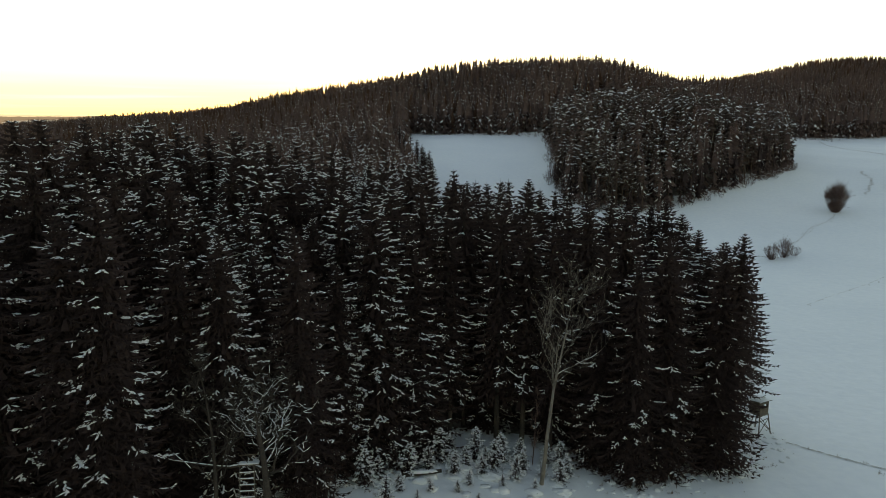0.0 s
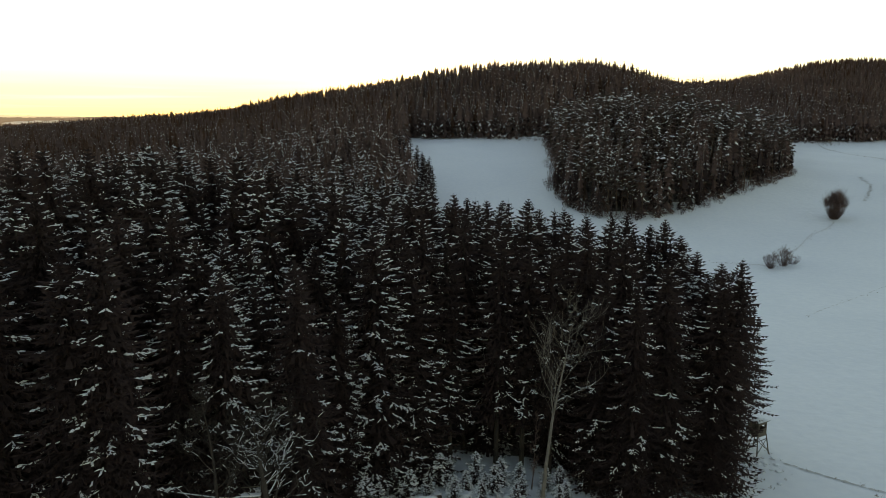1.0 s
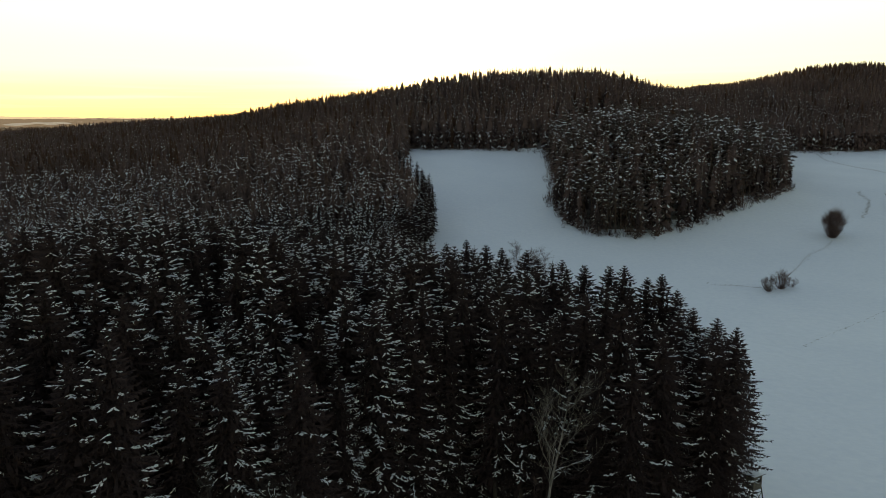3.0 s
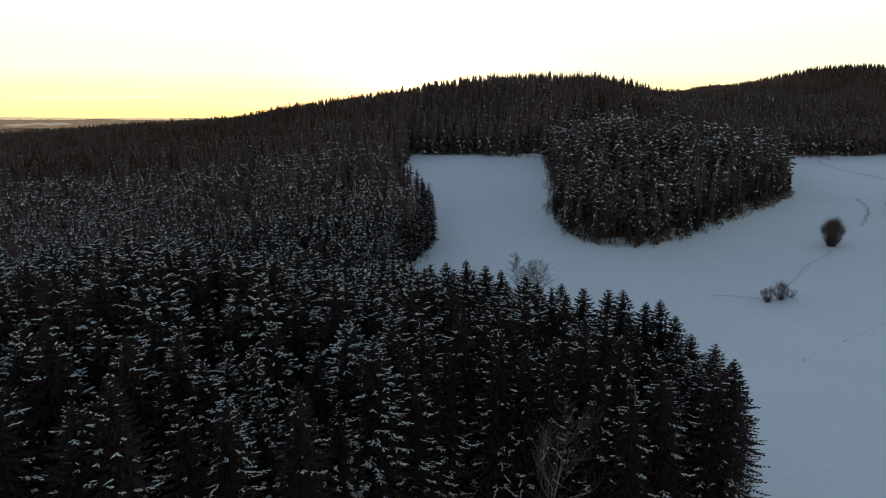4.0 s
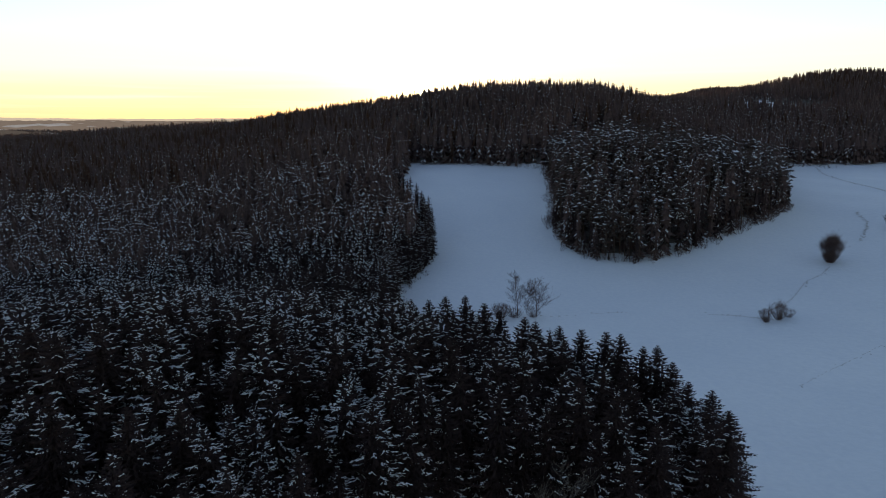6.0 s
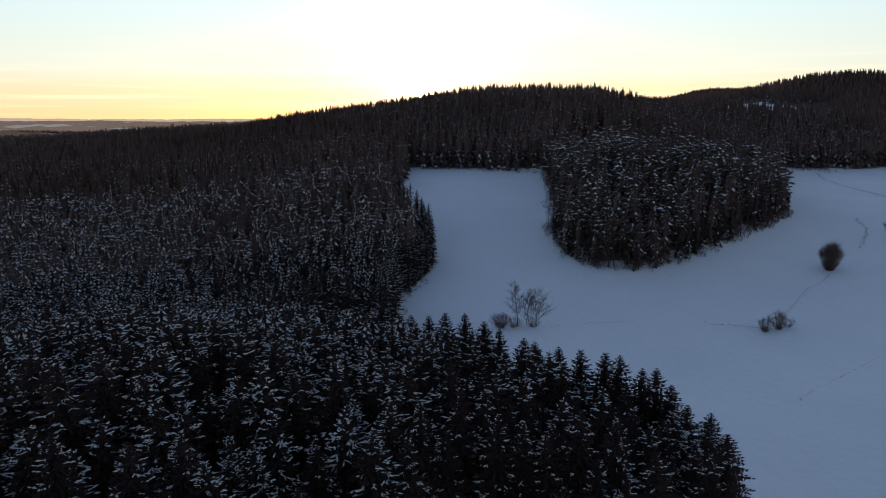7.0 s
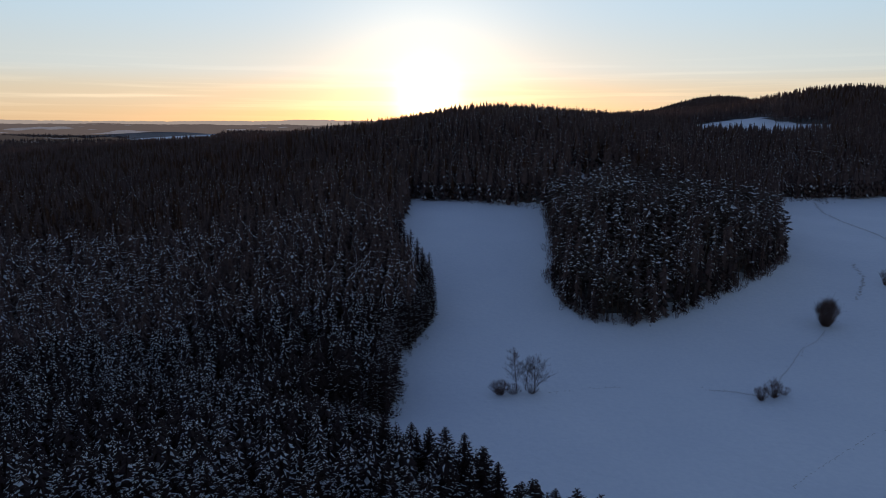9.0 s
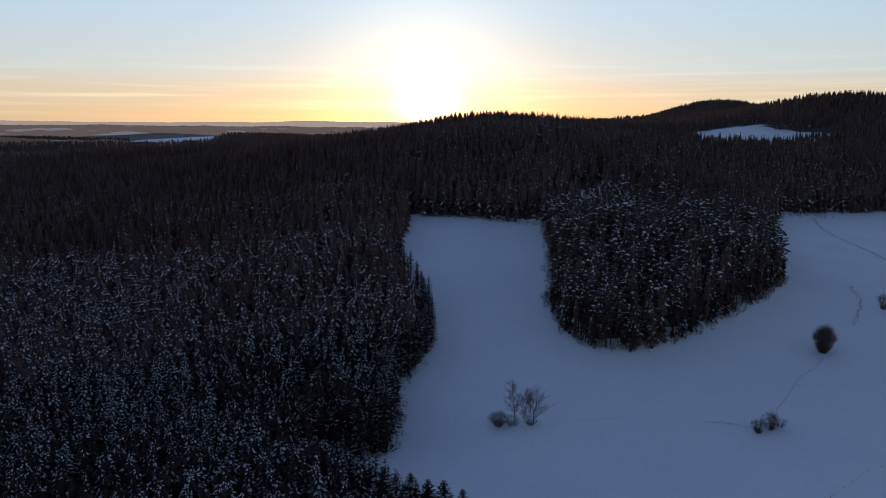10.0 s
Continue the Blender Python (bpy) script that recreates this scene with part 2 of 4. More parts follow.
def graded(lo, hi, a, b, step, grow):
    """Grid lines: even between a and b, and growing outwards."""
    mid = list(np.arange(a, b + step, step))
    out, s = [], step
    p = mid[-1]
    while p < hi:
        s *= grow
        p += s
        out.append(p)
    back, s = [], step
    p = mid[0]
    while p > lo:
        s *= grow
        p -= s
        back.append(p)
    return np.array(back[::-1] + mid + out)


gx, gy = graded(-4900, 4900, -150, 290, 3.2, 1.06), graded(-1500, 4900, -20, 480, 3.2, 1.05)
XX, YY = np.meshgrid(gx, gy)
ZZ = land(XX, YY)
nx, ny = len(gx), len(gy)
corner = (np.arange(ny - 1)[:, None] * nx + np.arange(nx - 1)).ravel()
quads = np.stack([corner, corner + 1, corner + nx + 1, corner + nx], 1)
me = bpy.data.meshes.new("ground")
me.from_pydata(np.stack([XX, YY, ZZ], -1).reshape(-1, 3).tolist(), [], quads.tolist())
me.polygons.foreach_set("use_smooth", np.ones(len(me.polygons), bool))
me.materials.append(SNOW)
me.materials.append(SHADED_LITTER)
# Faces well inside the woods take the floor tone with shade painted in.
mid_x, mid_y = (XX[:-1, :-1] + XX[1:, 1:]).ravel() / 2, (YY[:-1, :-1] + YY[1:, 1:]).ravel() / 2
wooded = mid_y > 30
for ox, oy in ((0, 0), (6, 0), (-6, 0), (0, 6), (0, -6), (4, 4), (4, -4), (-4, 4), (-4, -4)):
    wooded &= ~open_ground(mid_x + ox, mid_y + oy)
me.polygons.foreach_set("material_index", wooded.astype(np.int32))
ground = tagged(new("ground", me), "snow-covered rolling ground of meadow and forest floor", "snow ground", kind="structure")


# ---- trees ----
UP = np.array((0, 0, 1.0))


def heading(az):
    return np.array((math.cos(az), math.sin(az), 0.0)), np.array((-math.sin(az), math.cos(az), 0.0))


def clump(centre, along_, across, rise, rng):
    """A small uneven lump of snow draped over a bough: four sloping faces."""
    f, g = rng.uniform(0.7, 1.2, 2)
    front, back = centre + along_ * f - UP * rise * 0.25, centre - along_ * g - UP * rise * 0.1
    left, right = centre + across * rng.uniform(0.5, 1.3) - UP * rise * rng.uniform(0.2, 0.8), centre - across * rng.uniform(0.5, 1.3) - UP * rise * rng.uniform(0.2, 0.8)
    top = centre + UP * rise * rng.uniform(0.5, 0.9) + along_ * rng.uniform(-0.3, 0.3)
    return [(top, front, left), (top, left, back), (top, back, right), (top, right, front)]


def spruce(seed, height, radius, gap, per, pitch, bare=0.06, snow=0.4, slope=0.62, bead=1.0):
    """Triangles of a spruce of that height: trunk, crown of feathered boughs in whorls, and the snow on them."""
    rng = np.random.RandomState(seed)
    trunk, crown, white = [], [], []
    lean = rng.uniform(-0.15, 0.15, 2)

    def axis(z):
        f = z / height
        return np.array((lean[0] * f * f * 2, lean[1] * f * f * 2, z))

    cuts = np.linspace(0, height * 0.985, 7)
    r_foot = height * 0.0105
    for a, b in zip(cuts[:-1], cuts[1:]):
        trunk += prism(axis(a), axis(b), r_foot * (1 - a / height) + 0.012, r_foot * (1 - b / height) + 0.012, 6)
    z = height * bare
    while z < height * 0.988:
        below, u = height - z, z / height
        small = height / 22
        reach = (radius * (1 - math.exp(-slope * below / radius)) + 0.04 * small) * rng.uniform(0.9, 1.08)
        n_b = max(4, int(round(per * (0.72 + 0.35 * min(1, 2.2 * below / height)))))
        turn = rng.uniform(0, 6.28)
        for k in range(n_b):
            az = turn + (k + rng.uniform(-0.3, 0.3)) * 2 * math.pi / n_b
            d, side = heading(az)
            length = reach * rng.uniform(0.82, 1.06)
            tilt = 0.5 * u ** 6 - 0.34 * (1 - u) - 0.02 + rng.normal() * 0.07
            sag, curl = 0.34 * (1 - u) + 0.06, 0.4 * (1 - u) + 0.05
            n = max(2, int(round(length / pitch)))
            f = np.linspace(0.0, 1.0, n + 1)
            base = axis(z + rng.uniform(-0.35, 0.35) * gap * min(1, below / 4))
            pts = base + d * (length * f)[:, None] + UP * (length * (tilt * f - sag * f ** 2 + curl * f ** 4))[:, None] + side * (0.06 * length * np.sin(3 * f + az))[:, None]
            p, q, step = pts[:-1], pts[1:], pts[1:] - pts[:-1]
            m = f[:-1]
            slim = UP * ((0.08 + 0.07 * (1 - m)) * min(1.0, 0.35 + 0.5 * length) * small)[:, None]
            crown.append(np.stack([p - slim * 1.4, p + slim * 0.6, q + step * 0.15 + UP * 0.02], 1))
            reach_out = 0.34 * length * (1.02 - m) * np.minimum(1, 0.4 + 2.4 * m) + 0.09 * small
            for sg in (-1, 1):
                w = reach_out * rng.uniform(0.65, 1.3, n)
                tips = p + step * rng.uniform(0.2, 0.6, n)[:, None] + side * (sg * w)[:, None] + d * (w * rng.uniform(0.25, 0.95, n))[:, None] - UP * (w * rng.uniform(-0.15, 0.4, n))[:, None]
                crown.append(np.stack([p, p + step * rng.uniform(0.22, 0.42, n)[:, None], tips], 1))
            for _ in range(2):
                drop = rng.uniform(0.35, 1.0, n) * (1.15 - 0.95 * m) * min(0.75, 0.14 + 0.3 * length) * small
                off = side * (reach_out * rng.uniform(-0.6, 0.6, n))[:, None]
                crown.append(np.stack([p + off * 0.6, p + off * 0.6 + step * rng.uniform(0.35, 0.7), p + off + step * rng.uniform(0, 0.9, n)[:, None] - UP * drop[:, None]], 1))
            patch = 0.5 + 0.5 * math.sin(az + 5.0 * u + seed * 1.7) * math.sin(2.0 * az - 9.0 * u + seed)
            if rng.rand() < snow * (0.35 + 1.3 * patch):
                lo = rng.uniform(0.38, 0.75)
                hi = lo + rng.uniform(0.2, 0.6)
                for i in range(n):
                    here = (i + 0.5) / n
                    if not lo <= here <= hi or rng.rand() < 0.12:
                        continue
                    size = bead * min(1.0, 0.45 + 0.3 * length) * small ** 0.5
                    for j in (0.15, 0.65):
                        c = p[i] + step[i] * (j + rng.uniform(-0.15, 0.15)) + side * rng.normal() * 0.05 + UP * rng.uniform(0.01, 0.06)
                        white.extend(clump(c, step[i] * rng.uniform(0.3, 0.55), side * rng.uniform(0.04, 0.11) * size, rng.uniform(0.05, 0.11) * size, rng))
                    for sg in (-1, 1):
                        if rng.rand() < 0.55:
                            o = reach_out[i] * rng.uniform(0.25, 0.8)
                            way = side * sg * 0.8 + d * 0.6 - UP * rng.uniform(0.0, 0.3)
                            c = p[i] + way * o + UP * 0.04
                            white.extend(clump(c, way * rng.uniform(0.12, 0.3) * size, (d - side * sg) * rng.uniform(0.02, 0.05) * size, rng.uniform(0.04, 0.08) * size, rng))
        # dark inner twigs close to the stem
        for k in range(5):
            d, side = heading(turn + k * 1.26 + rng.uniform(-0.3, 0.3))
            deep = reach * rng.uniform(0.15, 0.55)
            w = side * rng.uniform(0.1, 0.24) * (0.3 + reach * 0.25)
            low = axis(z) + d * deep - UP * (gap * rng.uniform(0.6, 1.6) * min(1, below / 5) + 0.2 * deep)
            crown.append(np.array([(axis(z) + d * deep * 0.3, low + w, low - w)]))
        z += gap * (0.42 + 0.58 * min(1, 1.6 * below / height)) * rng.uniform(0.8, 1.2)
    o = np.array((0.035, 0.02, 0)) * height / 22
    crown.append(np.array([(axis(height * 0.95) + o, axis(height * 0.95) - o, axis(height)), (axis(height * 0.95) + o[[1, 0, 2]], axis(height * 0.95) - o[[1, 0, 2]], axis(height))]))
    return np.array(trunk), np.concatenate(crown), np.array(white).reshape(-1, 3, 3)


def small_spruce(seed, height, radius, tiers, per, snow, bare=0.1, slope=0.62, cover=0.6, droop=0.8):
    """A cheap spruce for the woods farther off: tiers of drooping, roof-shaped boughs, some with a sheet of snow. Returns triangles and a material index (0 needles, 1 snow, 2 bark)."""
    rng = np.random.RandomState(seed)
    out, idx = [], []
    for t in prism((0, 0, 0), (0, 0, height * 0.7), height * 0.011, height * 0.004, 3)[:4]:
        out.append(t), idx.append(2)
    for w in range(tiers):
        q = (w + rng.uniform(0.1, 0.6)) / tiers
        u = bare + (0.985 - bare) * (1 - (1 - q) ** 1.3)
        below = height * (1 - u)
        reach = (radius * (1 - math.exp(-slope * below / radius)) + 0.12) * rng.uniform(0.85, 1.12)
        n_b = max(3, int(round(per * (0.7 + 0.45 * (1 - u)))))
        turn = rng.uniform(0, 6.28)
        for k in range(n_b):
            d, side = heading(turn + (k + rng.uniform(-0.3, 0.3)) * 2 * math.pi / n_b)
            length = reach * rng.uniform(0.72, 1.15)
            base = UP * (height * u + rng.uniform(0.0, 0.25) * length)
            tip = base + d * length + UP * length * (0.15 * u ** 4 - droop + rng.uniform(-0.2, 0.2))
            half = length * rng.uniform(0.26, 0.42) + 0.05
            knee = base * 0.45 + tip * 0.55
            left, right = knee + side * half - UP * half * rng.uniform(0.45, 0.9), knee - side * half - UP * half * rng.uniform(0.45, 0.9)
            out += [(base, left, tip), (base, tip, right)]
            idx += [0, 0]
            if rng.rand() < snow * (0.55 + 0.8 * u):
                a = base * 0.75 + tip * 0.25
                lift = UP * (0.07 + 0.03 * length)
                for edge in (left, right):
                    if rng.rand() < 0.7:
                        g = cover * rng.uniform(0.5, 1.15)
                        e = rng.uniform(0.7, 0.98)
                        out.append((a + lift, a * (1 - g) + edge * g + lift * 0.7, a * (1 - e) + tip * e + lift))
                        idx.append(1)
    # the dense dark heart of the crown
    foot = [UP * height * 0.5 + heading(k * 2.094 + seed)[0] * radius * 0.6 for k in range(3)]
    for k in range(3):
        out.append((foot[k], foot[(k + 1) % 3], UP * height * 0.955)), idx.append(0)
    return np.array(out), np.array(idx)


def small_pine(seed, height, radius, clumps, snow):
    """A cheap pine: bare stem and a loose crown of flat needle clumps with snow caps. Same material index as small_spruce."""
    rng = np.random.RandomState(seed)
    out, idx = [], []
    bend = rng.uniform(-0.6, 0.6, 2)
    top = np.array((bend[0], bend[1], height * 0.94))
    for t in prism((0, 0, 0), top * 0.5, height * 0.011, height * 0.008, 4) + prism(top * 0.5, top, height * 0.008, 0.04, 3):
        out.append(t), idx.append(2)
    for c in range(clumps):
        u = 0.36 + 0.64 * (c + rng.rand()) / clumps
        d, side = heading(c * 2.4 + rng.uniform(-0.5, 0.5))
        r = radius * math.sqrt(max(0.03, 1 - ((u - 0.6) / 0.43) ** 2)) * rng.uniform(0.35, 1)
        stem = np.array((bend[0] * u, bend[1] * u, height * (u - 0.05)))
        centre = np.array((bend[0] * u, bend[1] * u, height * u)) + d * r
        size = radius * rng.uniform(0.26, 0.42)
        out += prism(stem, centre - UP * 0.1, 0.06, 0.03, 3)[:4]
        idx += [2] * 4
        m = 6
        ring = [centre + heading(j * 6.283 / m + rng.uniform(-0.35, 0.35))[0] * size * rng.uniform(0.7, 1.35) - UP * size * rng.uniform(0.15, 0.65) for j in range(m)]
        peak = centre + UP * size * rng.uniform(0.2, 0.5)
        out += [(peak, ring[j], ring[(j + 1) % m]) for j in range(m)]
        idx += [0] * m
        for j in range(3):
            v = rng.normal(size=(3, 3)) * size * np.array((0.6, 0.6, 0.35)) + centre - UP * size * 0.3
            out.append(v), idx.append(0)
        if rng.rand() < snow:
            for j in range(m):
                if rng.rand() < 0.72:
                    g, e = rng.uniform(0.45, 0.95, 2)
                    lift = UP * 0.1
                    out.append((peak + lift, peak * (1 - g) + ring[j] * g + lift, peak * (1 - e) + ring[(j + 1) % m] * e + lift)), idx.append(1)
    return np.array(out), np.array(idx)


def bare_tree(seed, height, spread, levels=3, limbs=9, start=0.3, r_foot=None, twig=0.012, sides=4, rise=0.7, kink=0.12, snow=0.0, forks=4, up_pull=0.25):
    """A leafless tree: a wavering stem with limbs, branches and twigs. Returns stem, branch and snow triangles."""
    rng = np.random.RandomState(seed)
    r_foot = r_foot or height * 0.011
    stem, branch, white = [], [], []

    def grow(p, d, length, r, level):
        n = 6 if level == 1 else 4 if level < levels else 3
        white_limb = rng.rand() < snow * 2.0
        q = np.array(p, float)
        d = np.array(d, float)
        for i in range(n):
            d = d + rng.normal(size=3) * kink + np.array((0, 0, up_pull * (0.25 if level else 0.0)))
            d /= np.linalg.norm(d)
            nq = q + d * length / n
            r0, r1 = max(twig, r * (1 - 0.75 * i / n)), max(twig * 0.7, r * (1 - 0.75 * (i + 1) / n))
            branch.extend(prism(q, nq, r0, r1, 3))
            if white_limb and rng.rand() < 0.75 and d[2] < 0.85 and r0 > 0.016:
                s = np.cross(d, (0, 0, 1.0))
                s = s / np.linalg.norm(s) * (r0 * 0.65 + 0.008)
                lift = np.array((0, 0, r0 * 0.8 + 0.02))
                ridge = np.array((0, 0, 0.025 + r0 * 0.4))
                a, b = q + lift, nq + lift
                white.extend([(a - s, b - s, b + ridge), (a - s, b + ridge, a + ridge), (a + s, a + ridge, b + ridge), (a + s, b + ridge, b + s)])
            q = nq
            if level < levels and i % (2 if level == 1 and i < 3 else 1) == 0:
                for _ in range(1 if rng.rand() < 0.75 else 2):
                    e = d * 0.6 + rng.normal(size=3) * 0.55
                    e[2] = abs(e[2]) * 0.7 + rise * 0.25
                    grow(q, e / np.linalg.norm(e), length * rng.uniform(0.4, 0.62), r * 0.5, level + 1)

    p, d = np.zeros(3), np.array((rng.uniform(-0.06, 0.06), rng.uniform(-0.06, 0.06), 1.0))
    cuts = 12
    for i in range(cuts):
        d = d + rng.normal(size=3) * 0.035
        d /= np.linalg.norm(d)
        q = p + d * height / cuts
        s0, s1 = i / cuts, (i + 1) / cuts
        stem.extend(prism(p, q, r_foot * (1 - s0) ** 0.8 + twig, r_foot * (1 - s1) ** 0.8 + twig, 6))
        if s1 > start:
            for _ in range(max(1, int(round(limbs / (cuts * (1 - start)))))):
                az = rng.uniform(0, 6.28)
                tilt = rise + rng.uniform(-0.25, 0.25)
                e = np.array((math.cos(az), math.sin(az), tilt))
                grow(q, e / np.linalg.norm(e), spread * (1.15 - 0.75 * s1) * rng.uniform(0.7, 1.1), r_foot * (1.1 - s1) * 0.45, 1)
        p = q
    return np.array(stem), np.array(branch).reshape(-1, 3, 3), np.array(white).reshape(-1, 3, 3)


def brush(seed, height, radius, stems, twigs, stout=1.0, foot_share=0.25):
    """A leafless bush: many thin stems fanning out from the ground, each with side twigs."""
    rng = np.random.RandomState(seed)
    out = []
    for _ in range(stems):
        az, lean = rng.uniform(0, 6.28), rng.uniform(0.05, 1.0) ** 0.7
        foot = np.array((math.cos(az), math.sin(az), 0)) * radius * foot_share * lean
        h = height * (1 - 0.35 * lean ** 2) * rng.uniform(0.75, 1.05)
        tip = np.array((math.cos(az), math.sin(az), 0)) * radius * lean + np.array((0, 0, h))
        knee = foot * 0.5 + tip * 0.5 + np.array((math.cos(az), math.sin(az), 0)) * radius * 0.1
        out += prism(foot, knee, 0.035 * stout, 0.022 * stout) + prism(knee, tip, 0.022 * stout, 0.008 * stout)
        for _ in range(twigs):
            s = rng.uniform(0.25, 1)
            a = knee * (1 - s) + tip * s if rng.rand() < 0.7 else foot * (1 - s) + knee * s
            b = a + rng.normal(size=3) * height * 0.09 + np.array((0, 0, height * 0.1))
            v = rng.normal(size=3) * 0.03 * stout
            out.append((a - v, a + v, b))
    return np.array(out)


def scatter(templates, x, y, z, heights, unit, rng, share=None):
    """Copies of (triangles, index) templates stood at the places, turned and scaled, as one array."""
    pick = rng.randint(0, len(templates), len(x))
    if share is not None:
        pick = np.clip((share + rng.normal(size=len(x)) * 0.32) * len(templates), 0, len(templates) - 1).astype(int)
    tri, ind = [], []
    for k, (t, i) in enumerate(templates):
        sel = np.nonzero(pick == k)[0]
        if not len(sel):
            continue
        a = rng.uniform(0, 6.28, len(sel))
        s = heights[sel] / unit
        w = s * rng.uniform(0.85, 1.2, len(sel))
        c, sn = np.cos(a) * w, np.sin(a) * w
        vx, vy, vz = t[None, ..., 0], t[None, ..., 1], t[None, ..., 2]
        c, sn = c[:, None, None], sn[:, None, None]
        block = np.stack([vx * c - vy * sn + x[sel][:, None, None], vx * sn + vy * c + y[sel][:, None, None], vz * s[:, None, None] + z[sel][:, None, None]], -1)
        tri.append(block.reshape(-1, 3, 3).astype(np.float32))
        ind.append(np.tile(i, len(sel)))
    return np.concatenate(tri), np.concatenate(ind)


def jittered(x0, x1, y0, y1, step, rng):
    a, b = np.meshgrid(np.arange(x0, x1, step), np.arange(y0, y1, step))
    b = b + (np.arange(a.shape[1]) % 2) * step * 0.5
    x = a.ravel() + rng.uniform(-0.38, 0.38, a.size) * step
    y = b.ravel() + rng.uniform(-0.38, 0.38, a.size) * step
    return x, y


def along(line, step, width, rng):
    xs, ys = [], []
    for (x0, y0), (x1, y1) in zip(line[:-1], line[1:]):
        n = max(1, int(math.hypot(x1 - x0, y1 - y0) / step))
        for i in range(n):
            s = (i + rng.rand()) / n
            xs.append(x0 + (x1 - x0) * s + rng.normal() * width)
            ys.append(y0 + (y1 - y0) * s + rng.normal() * width)
    return np.array(xs), np.array(ys)


def tree_height(x, y, rng):
    """Taller, older spruce by the near edge; a younger stand in the hollow."""
    h = 21.5 + 1.8 * np.exp(-((x - 16) ** 2 + (y - 84) ** 2) / (2 * 22 ** 2)) + 5.0 * np.exp(-((x + 34) ** 2 + (y - 66) ** 2) / (2 * 26 ** 2)) - 2.2 * np.exp(-((x - 31) ** 2 + (y - 72) ** 2) / (2 * 5 ** 2)) - 2.5 * np.exp(-((x + 95) ** 2 + (y - 215) ** 2) / (2 * 60 ** 2))
    return h * np.clip(rng.normal(1, np.where(np.hypot(x, y) > 300, 0.11, 0.09), np.shape(x)), 0.65, np.where(np.hypot(x, y) > 300, 1.18, 1.1))


def seen_place(x, y):
    """Where the canopy is not hidden behind a ridge as seen from high over the meadow."""
    z1 = land(x, y) + 21
    ok = np.ones(np.shape(x), bool)
    for s in np.linspace(0.35, 0.97, 32):
        line = 95 + (z1 - 95) * s
        ok &= land(x * s, y * s) + 15 < line
    return ok


# ---- the spruces nearest to the meadow, each a tree of its own ----
def spruce_thing(name, seed, radius, gap, per, pitch, label, **kw):
    t, c, w = spruce(seed, UNIT, radius, gap, per, pitch, **kw)
    ob = root(name, Matrix(), label, "spruce tree", "spruces at the forest edge")
    soup_part("trunk", t, BARK, ob, "grey-brown spruce trunk")
    soup_part("crown", c, NEEDLE, ob, "dark green drooping spruce boughs")
    tagged(soup_part("snow_cover", w, TREE_SNOW, ob, "clumps of snow lying on the boughs"), kind="stuff")
    return ob


UNIT = 22.0
FULL = "tall dark spruce with boughs to the ground and clumps of snow"
TALL = "tall dark spruce with patchy snow standing close among others"
fine_trees = [spruce_thing("spruce_tree", 11 + k, 3.7, 0.64, 8, 0.48, FULL, bare=0.03, snow=(0.6, 0.24, 0.4, 0.75)[k], bead=1.2) for k in range(4)]
hero_trees = [spruce_thing("spruce_tree", 23 + k, 3.8, 0.58, 8, 0.33, FULL, bare=0.03, snow=(0.34, 0.46)[k], bead=1.2) for k in range(2)]
corner_trees = [spruce_thing("spruce_tree", 27, 4.2, 0.58, 9, 0.32, "broad spruce with raised lower boughs over a hunting hide", bare=0.3, snow=0.3)]
stem_trees = [spruce_thing("spruce_tree", 31 + k, 2.9, 0.7, 7, 0.48, "slender spruce with a long bare lower trunk and snow above", bare=0.24, snow=0.3) for k in range(2)]
mid_trees = [spruce_thing("spruce_tree", 51 + k, 3.4, 0.86, 7, 0.72, TALL, bare=0.38, snow=(0.16, 0.34, 0.54, 0.76)[k], bead=1.5) for k in range(4)]
used = set()


def stand_tree(templates, x, y, top_height, wide=1.0, turn=None):
    k = random.randrange(len(templates))
    a = random.uniform(0, 360) if turn is None else turn
    s = top_height / UNIT
    m = Matrix.Translation((x, y, ground_at(x, y) - 0.15)) @ pose(0, 0, 0, random.uniform(-1, 1), random.uniform(-1, 1), a) @ Matrix.Diagonal((s * wide, s * wide, s, 1))
    if id(templates[k]) not in used:
        used.add(id(templates[k]))
        templates[k].matrix_basis = m
        return templates[k]
    ob = templates[k]
    keep = ob.scale.copy()
    ob.scale = (1, 1, 1)
    made = copy_thing(ob, m)
    ob.scale = keep
    return made


rng = np.random.RandomState(5)
# x, y and the height of the tip above the eye's datum
EDGE = [(33.6, 75.3, 16.9), (32.0, 78.2, 18.2), (29.2, 76.6, 20.0), (31.0, 74.0, 18.0), (26.6, 74.6, 20.4), (27.6, 79.0, 21.5), (26.4, 80.6, 23.2), (25.2, 82.6, 22.2), (23.2, 85.0, 23.4), (20.9, 87.6, 22.9), (18.4, 89.6, 22.5), (15.6, 87.6, 23.5),
        (12.7, 91.0, 23.3), (10.4, 86.7, 25.0), (8.1, 94.6, 23.9), (6.2, 101.0, 23.3), (3.2, 105.6, 23.1), (0.6, 110.8, 21.7), (-2.9, 114.0, 20.3), (-5.9, 118.5, 19.2), (-11.0, 113.0, 23.2),
        (22.5, 64.5, 19.5), (28.4, 68.2, 18.5), (18.2, 66.5, 20.5), (25.0, 71.5, 20), (-9.6, 54.5, 20.5), (-15.5, 51.5, 22.5), (-20.5, 48, 24), (-25.5, 42.6, 26.2), (-31.5, 44.8, 26.5), (-37, 40, 27)]
